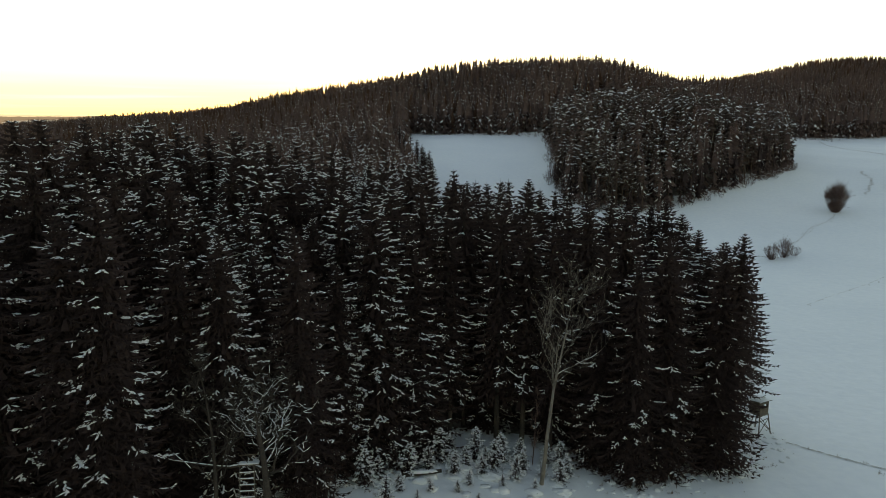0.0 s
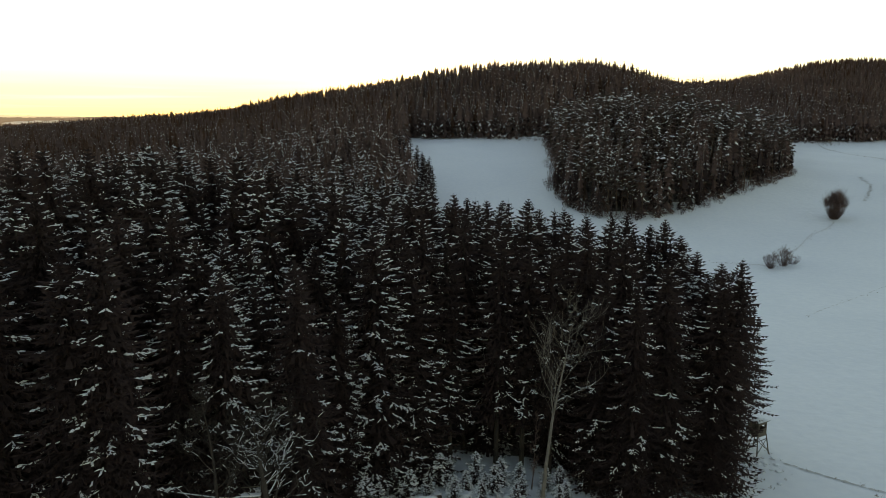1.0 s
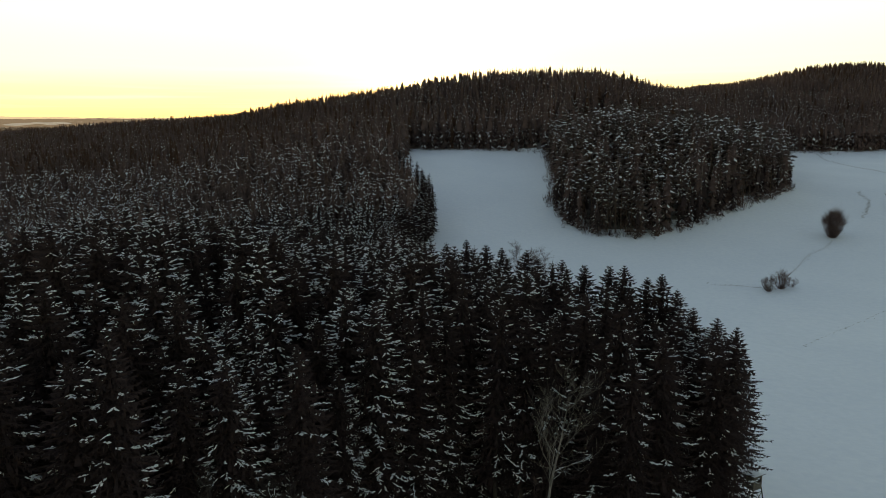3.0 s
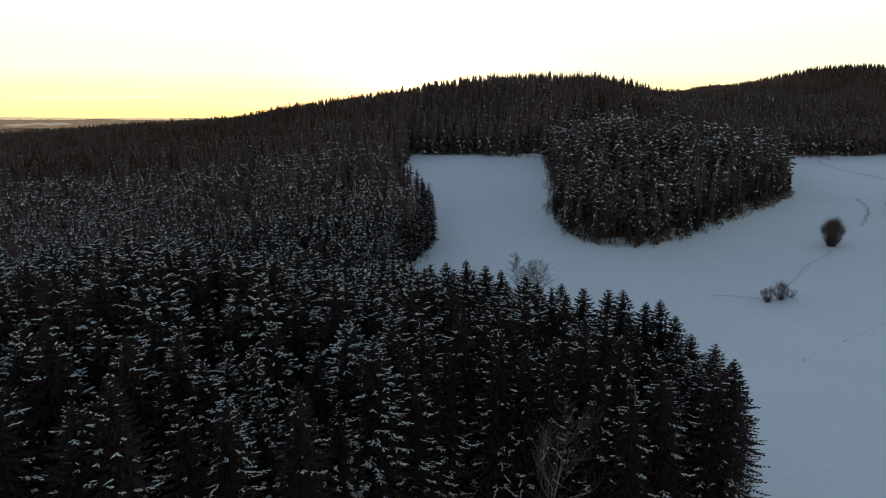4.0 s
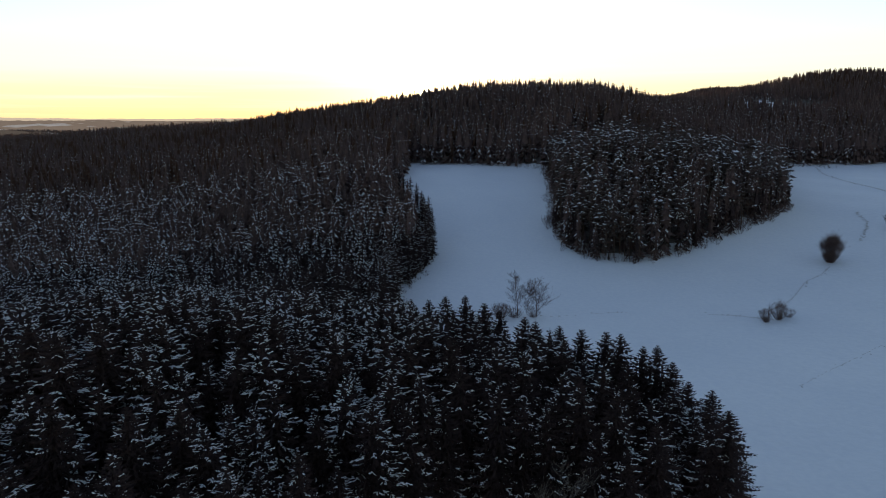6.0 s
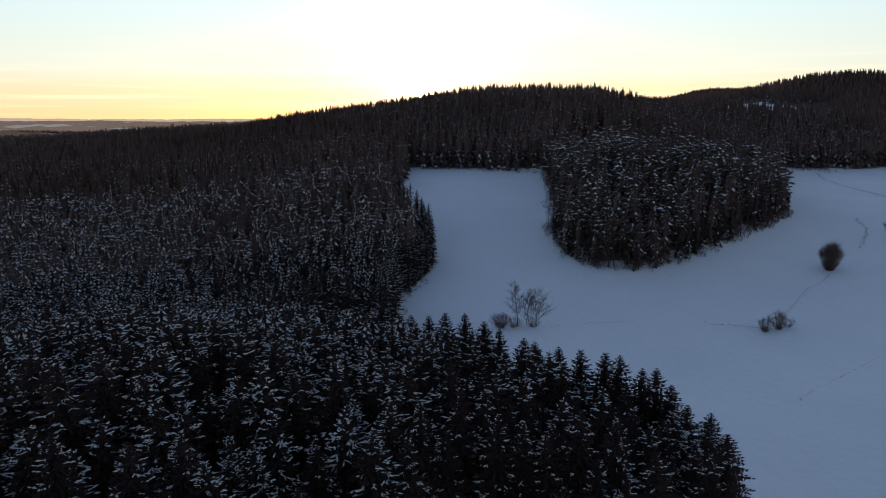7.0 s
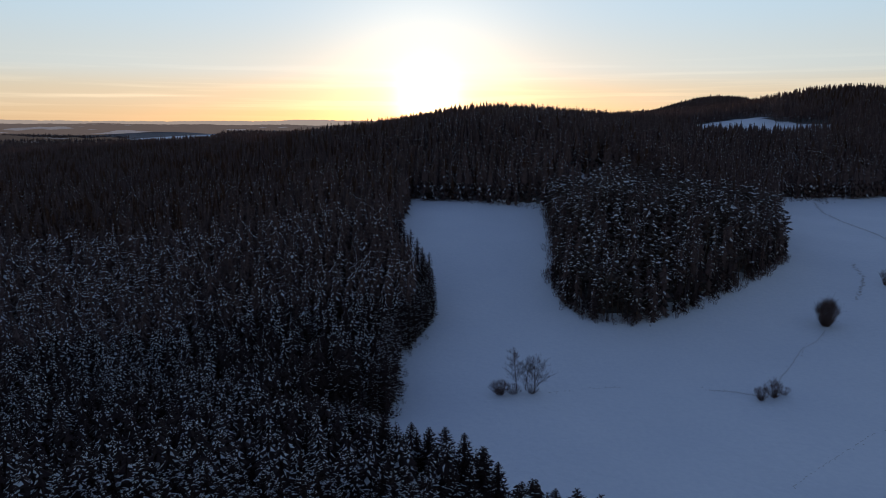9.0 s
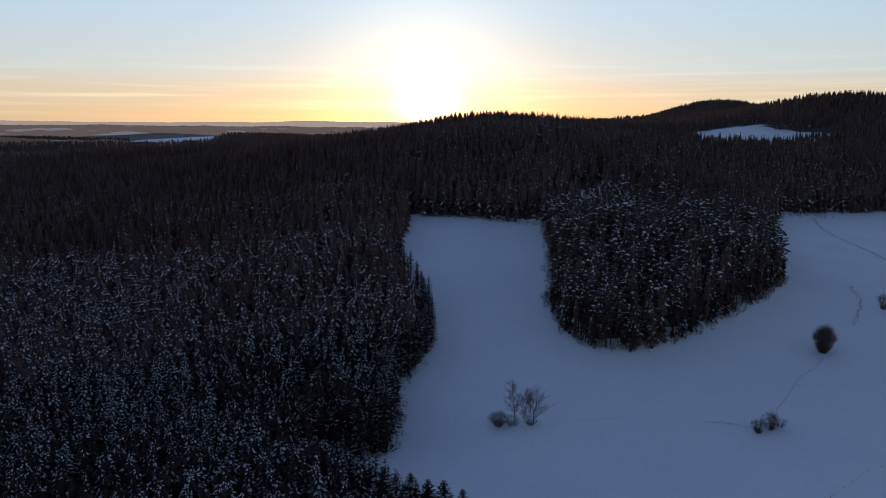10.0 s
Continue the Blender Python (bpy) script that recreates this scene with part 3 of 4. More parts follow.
EDGE += [(-38, 60, 32.6), (-33.8, 57.2, 32.7), (-32.0, 61.0, 32.5), (-33.4, 68.0, 31.0), (-30.0, 73.0, 31.2), (-26.4, 76.0, 31.2), (-22.9, 72.8, 31.2), (-18.6, 70.0, 30.6), (-15.0, 66.0, 28.0), (-11.5, 58.5, 24.0)]
nx_, ny_ = jittered(-130, 36, 30, 170, 3.45, rng)
keep = ~open_ground(nx_, ny_) & (np.abs(nx_) < 0.72 * ny_ + 14) & ~((nx_ > 28.5) & (ny_ < 77))
for ex, ey, _ in EDGE:
    keep &= np.hypot(nx_ - ex, ny_ - ey) > 2.3
nx_, ny_ = nx_[keep], ny_[keep]
nh_ = tree_height(nx_, ny_, rng)
dist = np.hypot(nx_, ny_)
order = np.argsort(dist)
for ex, ey, eh in EDGE:
    stand_tree(corner_trees if ex > 33 else hero_trees if (ex > 17 and ey < 80) or (-19 < ex < -8 and ey < 56) else fine_trees[1:3], ex, ey, eh - ground_at(ex, ey) + 0.15, random.uniform(0.95, 1.1) * (1.25 if ex > 30 else 1.05))
single = order[:255]
outer = open_ground(nx_ + 3.5, ny_ - 4) | open_ground(nx_, ny_ - 6)
for n, i in enumerate(single):
    recess = abs(nx_[i] - 5) < 7 and ny_[i] < 64.5
    fine = dist[i] < 59 or outer[i]
    kinds = stem_trees if recess else (fine_trees[1:3] if nx_[i] > 0 or nx_[i] < -22 else fine_trees) if fine else (mid_trees[:2] if nx_[i] > 0 else mid_trees[1:])
    stand_tree(kinds, nx_[i], ny_[i], nh_[i], random.uniform(0.92, 1.12))
rest = order[255:]
for spare in corner_trees + hero_trees + fine_trees + stem_trees + mid_trees:
    if id(spare) not in used:
        for piece in list(spare.children):
            bpy.data.objects.remove(piece)
        bpy.data.objects.remove(spare)

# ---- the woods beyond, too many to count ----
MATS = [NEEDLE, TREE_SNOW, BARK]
# Farther woods: needles lightened for haze as well as rime.
HAZED_MATS = [HAZED, TREE_SNOW, BARK]
mid_set = [small_spruce(70 + k, UNIT, 2.7, 14, 6, (0.04, 0.12, 0.25, 0.4, 0.55, 0.7, 0.85, 1.0)[k], bare=0.32, cover=0.6) for k in range(8)]
inner_set = [small_spruce(180 + k, UNIT, 2.7, 10, 5, (0.03, 0.1, 0.2, 0.34, 0.5, 0.7)[k], bare=0.32, cover=0.65) for k in range(6)]
mid_set_b = [small_spruce(170 + k, UNIT, 2.7, 13, 5, (0.04, 0.12, 0.22, 0.34, 0.48, 0.64)[k], bare=0.06, cover=0.65) for k in range(6)]
hill_set = [small_spruce(190 + k, UNIT, 3.0, 8, 4, (0.03, 0.07, 0.13, 0.2, 0.3, 0.42)[k], bare=0.06, cover=0.7, droop=0.95) for k in range(6)]
far_set = [small_spruce(90 + k, UNIT, 3.1, 5, 4, (0.02, 0.06, 0.1, 0.16, 0.22, 0.3)[k], bare=0.3, cover=0.7, droop=1.1) for k in range(6)]
crest_set = [small_spruce(100 + k, UNIT, 3.5, 4, 3, (0.04, 0.1, 0.18, 0.28)[k], bare=0.2, cover=0.7, droop=1.4) for k in range(4)]
dot_set = [small_spruce(110 + k, UNIT, 4.5, 3, 3, (0.05, 0.15, 0.25, 0.4)[k], bare=0.2, droop=1.5) for k in range(4)]


def snowiness(x, y):
    """How much snow the crowns still hold: patchy, little in the western woods, more on the slope behind the meadow."""
    patch = np.sin(x / 17 + 1.3 * np.sin(y / 29)) * np.sin(y / 23 + 1.1 * np.sin(x / 31 + 2)) + 0.7 * np.sin(x / 47 + y / 61) * np.sin(y / 53 - x / 80 + 1)
    west = np.clip((-60 - x + 0.15 * (y - 330)) / 90, 0, 1) * np.clip((y - 240) / 200, 0, 1)
    slope = np.clip((y - 300) / 150, 0, 1) * np.clip((x + 90) / 60, 0, 1)
    return np.clip(0.6 + 0.32 * patch - 0.14 * west + 0.22 * slope, 0.02, 0.98)


def in_view(x, y):
    return np.abs(x) < 0.72 * y + 30


def woods(name, label, templates, x, y, h, mats=MATS):
    tri, ind = scatter(templates, x, y, land(x, y) - 0.2, h, UNIT, rng, snowiness(x, y))
    return tagged(new(name, soup(name, tri, mats, ind)), label, "spruce forest", kind="stuff")


ISLAND = [(60, 398), (52, 318), (45, 282), (47, 258), (55, 247), (69, 243), (83, 248), (99, 256), (120, 271), (138, 287), (162, 316), (172, 350), (150, 380), (110, 400)]
x, y = jittered(-340, 420, 120, 330, 4.5, rng)
keep = ~open_ground(x, y) & in_view(x, y) & ~inside(x, y, ISLAND) & (y > 30)
for i in single:
    keep &= np.hypot(x - nx_[i], y - ny_[i]) > 2.6
x, y = x[keep], y[keep]
x, y = np.concatenate([x, nx_[rest]]), np.concatenate([y, ny_[rest]])
near_q = np.hypot(x, y) < 235
rim = (open_ground(x + 6, y) | open_ground(x, y + 6) | open_ground(x, y - 6) | open_ground(x + 4, y - 4)) & (x < 20) & (x > -34) & (y < 330) & (y > 108)
ax_, ay_ = along(MEADOW[5:19], 1.9, 0.7, rng)
ax_ = ax_ - 3.0
ok = ~open_ground(ax_, ay_)
rim_x, rim_y = np.concatenate([x[rim], ax_[ok]]), np.concatenate([y[rim], ay_[ok]])
rim_set = []
for k in range(3):
    t, c, w = spruce(260 + k, UNIT, 3.3, 1.5, 6, 1.15, bare=0.04, snow=0.3 + 0.2 * k, bead=1.4)
    rim_set.append((np.concatenate([c, w, t]), np.concatenate([np.zeros(len(c), int), np.ones(len(w), int), np.full(len(t), 2)])))
woods("spruce_forest", "spruces with deep boughs along the rim of the snowy meadow", rim_set, rim_x, rim_y, tree_height(rim_x, rim_y, rng) * np.where(rim_y > 205, 0.82, 0.92))
x, y, near_q = x[~rim], y[~rim], near_q[~rim]
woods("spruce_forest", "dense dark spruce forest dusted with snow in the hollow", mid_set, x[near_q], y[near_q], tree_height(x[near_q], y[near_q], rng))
woods("spruce_forest", "dense dark spruce forest dusted with snow behind the meadow", inner_set, x[~near_q], y[~near_q], tree_height(x[~near_q], y[~near_q], rng), HAZED_MATS)


def belt(lo, hi, step, keep_hidden):
    x, y = jittered(-0.75 * hi, 0.75 * hi, lo * 0.8, hi, step, rng)
    d = y
    ok = (d >= lo) & (d < hi) & in_view(x, y) & ~open_ground(x, y) & ~inside(x, y, ISLAND)
    x, y = x[ok], y[ok]
    seen = seen_place(x, y) | (rng.rand(len(x)) < keep_hidden)
    return x[seen], y[seen]


# Brown larches, more to the west; their tone also stands for haze.
def brown_share(x, y):
    return rng.rand(len(x)) < 0.08 + 0.27 * np.clip((-40 - x + 0.1 * (y - 330)) / 120, 0, 1)


BROWN_MATS = [TINTED_LARCH, TREE_SNOW, BARK]
x, y = belt(330, 620, 5.4, 0.02)
b = brown_share(x, y)
woods("larch_wood", "brown leafless larches scattered among the spruces of the hillside", hill_set, x[b], y[b], tree_height(x[b], y[b], rng), BROWN_MATS)
x, y = x[~b], y[~b]
woods("spruce_forest", "dark spruce forest dusted with snow on the hillside", hill_set, x, y, tree_height(x, y, rng), HAZED_MATS)
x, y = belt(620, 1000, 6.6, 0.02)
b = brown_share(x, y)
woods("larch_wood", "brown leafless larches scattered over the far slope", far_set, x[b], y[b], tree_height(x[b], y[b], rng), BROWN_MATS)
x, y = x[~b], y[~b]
woods("spruce_forest", "dark spruce forest on the crest of the hill", far_set, x, y, tree_height(x, y, rng), HAZED_MATS)
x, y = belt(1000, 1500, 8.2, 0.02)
woods("spruce_forest", "dark woods on the hills farther off", crest_set, x, y, tree_height(x, y, rng) * 1.05, HAZED_MATS)
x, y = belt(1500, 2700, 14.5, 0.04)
woods("spruce_forest", "far dark woods below the horizon", dot_set, x, y, tree_height(x, y, rng) * 1.1, HAZED_MATS)

a, b = jittered(560, 1250, 1900, 2500, 8.5, rng)
far_ok = (np.hypot(a - 855, b - 2192) < 300) & seen_place(a, b)
woods("spruce_forest", "dark wooded dome of a far hill", dot_set, a[far_ok], b[far_ok], tree_height(a[far_ok], b[far_ok], rng), HAZED_MATS)
# Brown patch on the right hill; its red also stands for sunlight.
BROWN = [(520, 1010), (760, 1000), (800, 1150), (640, 1180), (560, 1120)]
a, b = jittered(500, 820, 980, 1200, 9, rng)
brown_ok = inside(a, b, BROWN) & (rng.rand(len(a)) < 0.6)
woods("larch_wood", "red-brown leafless larches with the sun's tinge put into their colour", far_set, a[brown_ok], b[brown_ok], tree_height(a[brown_ok], b[brown_ok], rng) * 1.08, [TINTED_LARCH, TREE_SNOW, BARK])

# ---- the tongue of mixed pine wood in the meadow ----
PINE_MATS = [PINE_NEEDLE, TREE_SNOW, PINE_BARK]
pine_set = [small_pine(130 + k, UNIT, 2.8, 17, (0.25, 0.36, 0.5, 0.62, 0.3, 0.42)[k]) for k in range(6)]
x, y = jittered(40, 180, 235, 405, 4.1, rng)
keep = inside(x, y, ISLAND) & ~((y > 386) & (x < 92))
x, y = x[keep], y[keep]
kind_of = rng.rand(len(x))
h = 23.5 * np.clip(rng.normal(1, 0.11, len(x)), 0.7, 1.2)
for ox, oy in ((0, -8), (-7, -4), (6, -6), (-8, 3)):
    h = h * np.where(inside(x + ox, y + oy, ISLAND), 1.0, 0.93)
p = kind_of < 0.42
tri, ind = scatter(pine_set, x[p], y[p], land(x[p], y[p]) - 0.2, h[p], UNIT, rng)
tagged(new("pine_wood", soup("pine_wood", tri, PINE_MATS, ind)), "mixed pine wood with snow on its crowns in the meadow", "pine wood", kind="stuff")
p = (kind_of >= 0.42) & (kind_of < 0.86)
tri, ind = scatter(mid_set_b, x[p], y[p], land(x[p], y[p]) - 0.2, h[p] * 0.95, UNIT, rng, snowiness(x[p], y[p]) + 0.12)
tagged(new("spruce_forest", soup("spruce_forest", tri, HAZED_MATS, ind)), "snowy spruces growing among the pines of the wood", "spruce forest", kind="stuff")


def light_bare(seed):
    s, b, _ = bare_tree(seed, UNIT, 4.0, levels=1, limbs=9, start=0.3, twig=0.04, sides=3)
    return np.concatenate([s, b]), np.concatenate([np.zeros(len(s), int), np.ones(len(b), int)])


ux, uy = along(ISLAND[0:11], 1.5, 2.6, rng)
ok = inside(ux, uy, ISLAND)
ux, uy = ux[ok], uy[ok]
tri, ind = scatter(hill_set, ux, uy, land(ux, uy) - 0.2, rng.uniform(4, 12, len(ux)), UNIT * 0.75, rng)
tagged(new("spruce_thicket", soup("spruce_thicket", tri, MATS, ind)), "thicket of half-grown spruces under the rim of the wood", "spruce thicket", kind="stuff")
p = kind_of >= 0.86
for ox, oy in ((5, 0), (-5, 0), (0, 5), (0, -5)):
    p &= inside(x + ox, y + oy, ISLAND)
bare_set = [light_bare(210 + k) for k in range(3)]
tri, ind = scatter(bare_set, x[p], y[p], land(x[p], y[p]) - 0.2, h[p] * 0.85, UNIT, rng)
tagged(new("birch_trees", soup("birch_trees", tri, [BIRCH_BARK, TWIG], ind)), "leafless birches with pale stems among the pines", "bare birches", kind="stuff")


# ---- brushwood along the forest edges ----
brush_set = []
for k in range(4):
    b = brush(230 + k, 3.0, 1.5, 11, 9, 0.7, 0.5)
    r2 = np.random.RandomState(k)
    white = r2.normal(size=(10, 3, 3)) * np.array((0.25, 0.25, 0.08)) + np.stack([r2.normal(size=10) * 0.8, r2.normal(size=10) * 0.8, r2.uniform(0.4, 1.6, 10)], -1)[:, None]
    brush_set.append((np.concatenate([b, white]), np.concatenate([np.zeros(len(b), int), np.ones(10, int)])))
bx, by = along(ISLAND[0:11], 0.9, 1.3, rng)
cx, cy = along([(-21, 432), (6, 426), (33, 410), (46, 401), (60, 393)], 1.4, 1.5, rng)
dx, dy = along([(-44, 152), (-40, 162), (-29, 171), (-15, 177), (-12, 196), (-16, 214), (-13, 222), (-8, 231)], 1.3, 1.6, rng)
ex, ey = along([(190, 400), (239, 478), (278, 486), (340, 489)], 3.0, 1.5, rng)
fx, fy = along([(238, 466), (247, 476), (258, 479), (268, 476), (262, 468)], 1.6, 2.0, rng)
x, y = np.concatenate([bx, cx, dx, ex, fx]), np.concatenate([by, cy, dy, ey, fy])
h = np.where(np.arange(len(x)) < len(bx), rng.uniform(1.2, 5.2, len(x)), rng.uniform(0.8, 3.4, len(x)))
tri, ind = scatter(brush_set, x, y, land(x, y) - 0.1, h, 3.0, rng)
tagged(new("brushwood", soup("brushwood", tri, [TWIG, TREE_SNOW], ind)), "snowy leafless brushwood along the forest edges", "brushwood", kind="stuff")


# ---- single bushes and bare trees in the meadow ----
def bush_thing(name, seed, x, y, height, radius, stems, twigs, label, category="bush", stout=1.0, foot_share=0.25):
    ob = root(name, Matrix.Translation((x, y, ground_at(x, y) - 0.1)), label, category)
    tris = brush(seed, height, radius, stems, twigs, stout, foot_share)
    tagged(soup_part("branchwork", tris, TWIG, ob), kind="stuff")
    return ob


bush_thing("round_bush", 301, 139.5, 241, 10.2, 4.2, 250, 18, "large round leafless bush standing alone in the snowy meadow", foot_share=0.3)
bush_thing("low_bush", 302, 92.6, 188.6, 4.6, 2.3, 66, 13, "leafless rounded bush on a ditch in the snowy meadow", stout=0.8)
bush_thing("low_bush", 303, 96.8, 190.0, 5.8, 2.9, 76, 13, "leafless twiggy bush beside a ditch in the snowy meadow", stout=0.8)
bush_thing("low_bush", 304, 16.6, 191, 4.6, 3.6, 110, 14, "dense low bush beside bare trees in the meadow", stout=0.75)
bush_thing("low_bush", 305, 20.6, 191.5, 3.2, 3.0, 60, 10, "low bush at the foot of bare trees in the meadow", stout=0.75)
bush_thing("low_bush", 307, 26.0, 192.0, 3.4, 2.6, 50, 10, "low twiggy bush under a spreading bare tree", stout=0.7)
bush_thing("tall_bush", 306, 183.5, 277, 7.0, 3.0, 70, 12, "tall leafless bush standing on the snowy slope")


def bare_thing(name, seed, x, y, height, spread, label, bark=TWIG, category="bare tree", turn=0.0, twig_mat=TWIG, tilt=0.0, **kw):
    s, b, w = bare_tree(seed, height, spread, **kw)
    ob = root(name, Matrix.Translation((x, y, ground_at(x, y) - 0.15)) @ pose(0, 0, 0, 0, tilt, 0) @ pose(0, 0, 0, 0, 0, turn), label, category)
    soup_part("trunk", s, bark, ob)
    tagged(soup_part("branchwork", b, twig_mat, ob), kind="stuff")
    if len(w):
        tagged(soup_part("snow_cover", w, TREE_SNOW, ob, "snow lying along the limbs"), kind="stuff")
    return ob


bare_thing("bare_tree", 311, 21.8, 193.5, 11.0, 4.2, "slim leafless tree in the middle of the snowy meadow", limbs=26, start=0.2, r_foot=0.12, twig=0.016, rise=1.1, up_pull=0.12)
bare_thing("bare_tree", 312, 27.2, 192.5, 9.6, 5.4, "spreading leafless tree in the middle of the snowy meadow", limbs=28, start=0.12, r_foot=0.12, twig=0.016, rise=0.9, up_pull=0.12)
bare_thing("bare_tree", 313, 24.6, 194, 8.0, 3.4, "small leafless tree between two larger ones in the snow", limbs=18, start=0.15, r_foot=0.08, twig=0.015, rise=1.1, up_pull=0.12)
bush_thing("low_bush", 314, 100.4, 191.5, 3.0, 2.6, 40, 9, "low spreading pale shrub at the end of a row of bushes", stout=0.7)

# ---- in front of the spruces ----
bare_thing("aspen_tree", 321, 8.6, 56.6, 18.8, 6.4, "tall pale-barked leafless tree in front of the dark spruces", bark=PALE_BARK, twig_mat=PALE_BARK, limbs=12, start=0.42, r_foot=0.2, twig=0.011, rise=0.95, snow=0.1, up_pull=0.5, tilt=3.4)
bare_thing("birch_tree", 322, 4.4, 67.0, 14.5, 1.6, "thin white-stemmed birch before the dark spruces", bark=BIRCH_BARK, limbs=10, start=0.5, r_foot=0.09, twig=0.012, rise=1.2)
bare_thing("birch_tree", 323, 8.2, 60.0, 7.5, 1.2, "thin young leafless birch dotted with snow", limbs=12, start=0.15, r_foot=0.05, twig=0.012, rise=1.2, snow=0.5)
bare_thing("old_fruit_tree", 324, -13.2, 45.2, 12.5, 6.5, "gnarled leafless tree with snow lying along its limbs", bark=BARK, twig_mat=BARK, limbs=20, start=0.3, r_foot=0.36, twig=0.01, rise=0.8, kink=0.3, snow=0.3)
fruit = bpy.data.objects["old_fruit_tree"]
limb, crust, p0, lr = [], [], np.array((0.0, 0.0, 5.6)), np.random.RandomState(9)
for k in range(11):
    p1 = p0 + np.array((-0.68, lr.uniform(-0.12, 0.12), (0.42 if k < 2 else -0.02) + lr.uniform(-0.14, 0.14)))
    limb += prism(p0, p1, 0.13 - 0.01 * k, 0.12 - 0.01 * k, 5)
    o, lift = np.array((0, 0.07, 0)), np.array((0, 0, 0.1 - 0.005 * k))
    crust += [(p0 + lift - o, p1 + lift - o, p1 + lift * 1.8), (p0 + lift - o, p1 + lift * 1.8, p0 + lift * 1.8), (p0 + lift + o, p0 + lift * 1.8, p1 + lift * 1.8), (p0 + lift + o, p1 + lift * 1.8, p1 + lift + o)]
    if k % 2:
        q = p1 + np.array((lr.uniform(-0.9, -0.2), lr.uniform(-0.5, 0.5), lr.uniform(0.6, 1.5)))
        limb += prism(p1, q, 0.04, 0.012, 3)
    p0 = p1
soup_part("limb", np.array(limb), BARK, fruit, "long low limb")
soup_part("snow_cover", np.array(crust), TREE_SNOW, fruit, "snow lying along the limb")
bare_thing("old_fruit_tree", 325, -17.5, 44.6, 13.5, 4.5, "thin leafless tree with dark twigs before the spruces", bark=BARK, twig_mat=BARK, limbs=20, start=0.3, r_foot=0.2, twig=0.012, rise=1.0, kink=0.2, snow=0.08)


# ---- young spruces, mounds and a log under the snow before the forest ----
sapling_set = []
for k in range(4):
    t, c, sn = spruce(400 + k, 3.0, 1.3, 0.26, 7, 0.26, bare=0.03, snow=1.0, slope=1.1, bead=4.2)
    ob = root("spruce_sapling", Matrix(), "small young spruce heavily laden with snow", "young spruce", "young spruces before the forest")
    soup_part("trunk", t, BARK, ob)
    soup_part("crown", c, NEEDLE, ob)
    tagged(soup_part("snow_cover", sn, TREE_SNOW, ob, "thick snow lying on the young boughs"), kind="stuff")
    sapling_set.append(ob)
SAPLINGS = [(-7.2, 53.2, 3.6), (-5.2, 51.0, 2.6), (-3.6, 55.8, 3.2), (-2.9, 58.6, 3.4), (-0.6, 58.8, 3.6), (0.6, 56.6, 2.6), (1.7, 58.3, 2.4), (2.6, 60.0, 3.4), (3.2, 57.0, 2.2), (4.4, 58.6, 3.2), (5.3, 60.4, 3.0), (6.3, 57.0, 2.5),
            (7.2, 58.6, 2.2), (10.4, 57.2, 2.6), (11.4, 58.6, 2.2), (10.9, 59.8, 3.0), (-4.2, 53.0, 1.8), (-1.5, 53.4, 1.4), (0.9, 53.8, 1.2), (5.0, 55.6, 1.3)]
SAPLINGS += [(-6.2, 54.6, 2.2), (-4.9, 56.6, 2.8), (-1.8, 56.9, 2.4), (0.2, 59.9, 2.6), (1.9, 55.2, 1.6), (3.6, 58.9, 2.0), (6.9, 60.3, 2.6), (8.9, 58.0, 1.8), (9.6, 60.4, 2.4), (-2.6, 51.6, 1.2), (2.6, 52.6, 1.0), (7.9, 55.6, 1.2)]
for n, (x, y, hgt) in enumerate(SAPLINGS):
    m = Matrix.Translation((x, y, ground_at(x, y) - 0.05)) @ pose(0, 0, 0, 0, 0, 77 * n) @ Matrix.Scale(hgt / 3.0, 4)
    if n < 4:
        sapling_set[n].matrix_basis = m
    else:
        ob = sapling_set[n % 4]
        old = ob.scale.copy()
        ob.scale = (1, 1, 1)
        copy_thing(ob, m)
        ob.scale = old


def mound(x, y, sx, sy, sz, seed):
    bm = bmesh.new()
    bmesh.ops.create_icosphere(bm, subdivisions=3 if sx > 0.7 else 2, radius=1.0)
    for v in bm.verts:
        n = noise.noise(v.co * 1.7 + Vector((seed * 7.1, 0, 0))) * 0.55 + noise.noise(v.co * 4.5 + Vector((0, seed * 3.3, 0))) * 0.22
        v.co = Vector((v.co.x * sx, v.co.y * sy, v.co.z * sz)) * (1 + n)
    for f in bm.faces:
        f.smooth = True
    me = bpy.data.meshes.new("snow_mound")
    bm.to_mesh(me)
    bm.free()
    me.materials.append(SNOW)
    ob = tagged(new("snow_mound", me), "low rounded mound of snow over cut brushwood", "snow mound", "snow mounds before the forest")
    ob.location = (x, y, ground_at(x, y) + 0.05)
    return ob


mrng = np.random.RandomState(77)
for n in range(22):
    x = mrng.uniform(-6.5, 11.5)
    y = mrng.uniform(52.5, 57.5) + 0.12 * x
    size = mrng.uniform(0.35, 0.85)
    mound(x, y, size * mrng.uniform(0.9, 1.6), size, size * mrng.uniform(0.25, 0.5), n)

skirt_x, skirt_y = along([(12, 57.5), (16, 57.5), (22, 58.8), (29, 63), (34, 68), (37, 72)], 0.34, 1.1, mrng)
for n, (x, y) in enumerate(zip(skirt_x, skirt_y)):
    size = mrng.uniform(0.1, 0.3)
    mound(x, y, size * mrng.uniform(1.0, 1.8), size * 1.2, size * mrng.uniform(0.4, 0.7), 40 + n)

log = root("fallen_log", Matrix.Translation((-2.4, 55.4, ground_at(-2.4, 55.4) + 0.35)) @ pose(0, 0, 0, 0, 0, 8), "fallen log with a thick cap of snow", "log")
bm = bmesh.new()
beam(bm, (-1.9, 0, 0), (1.9, 0.2, 0.1), 0.22, 0.16, 10)
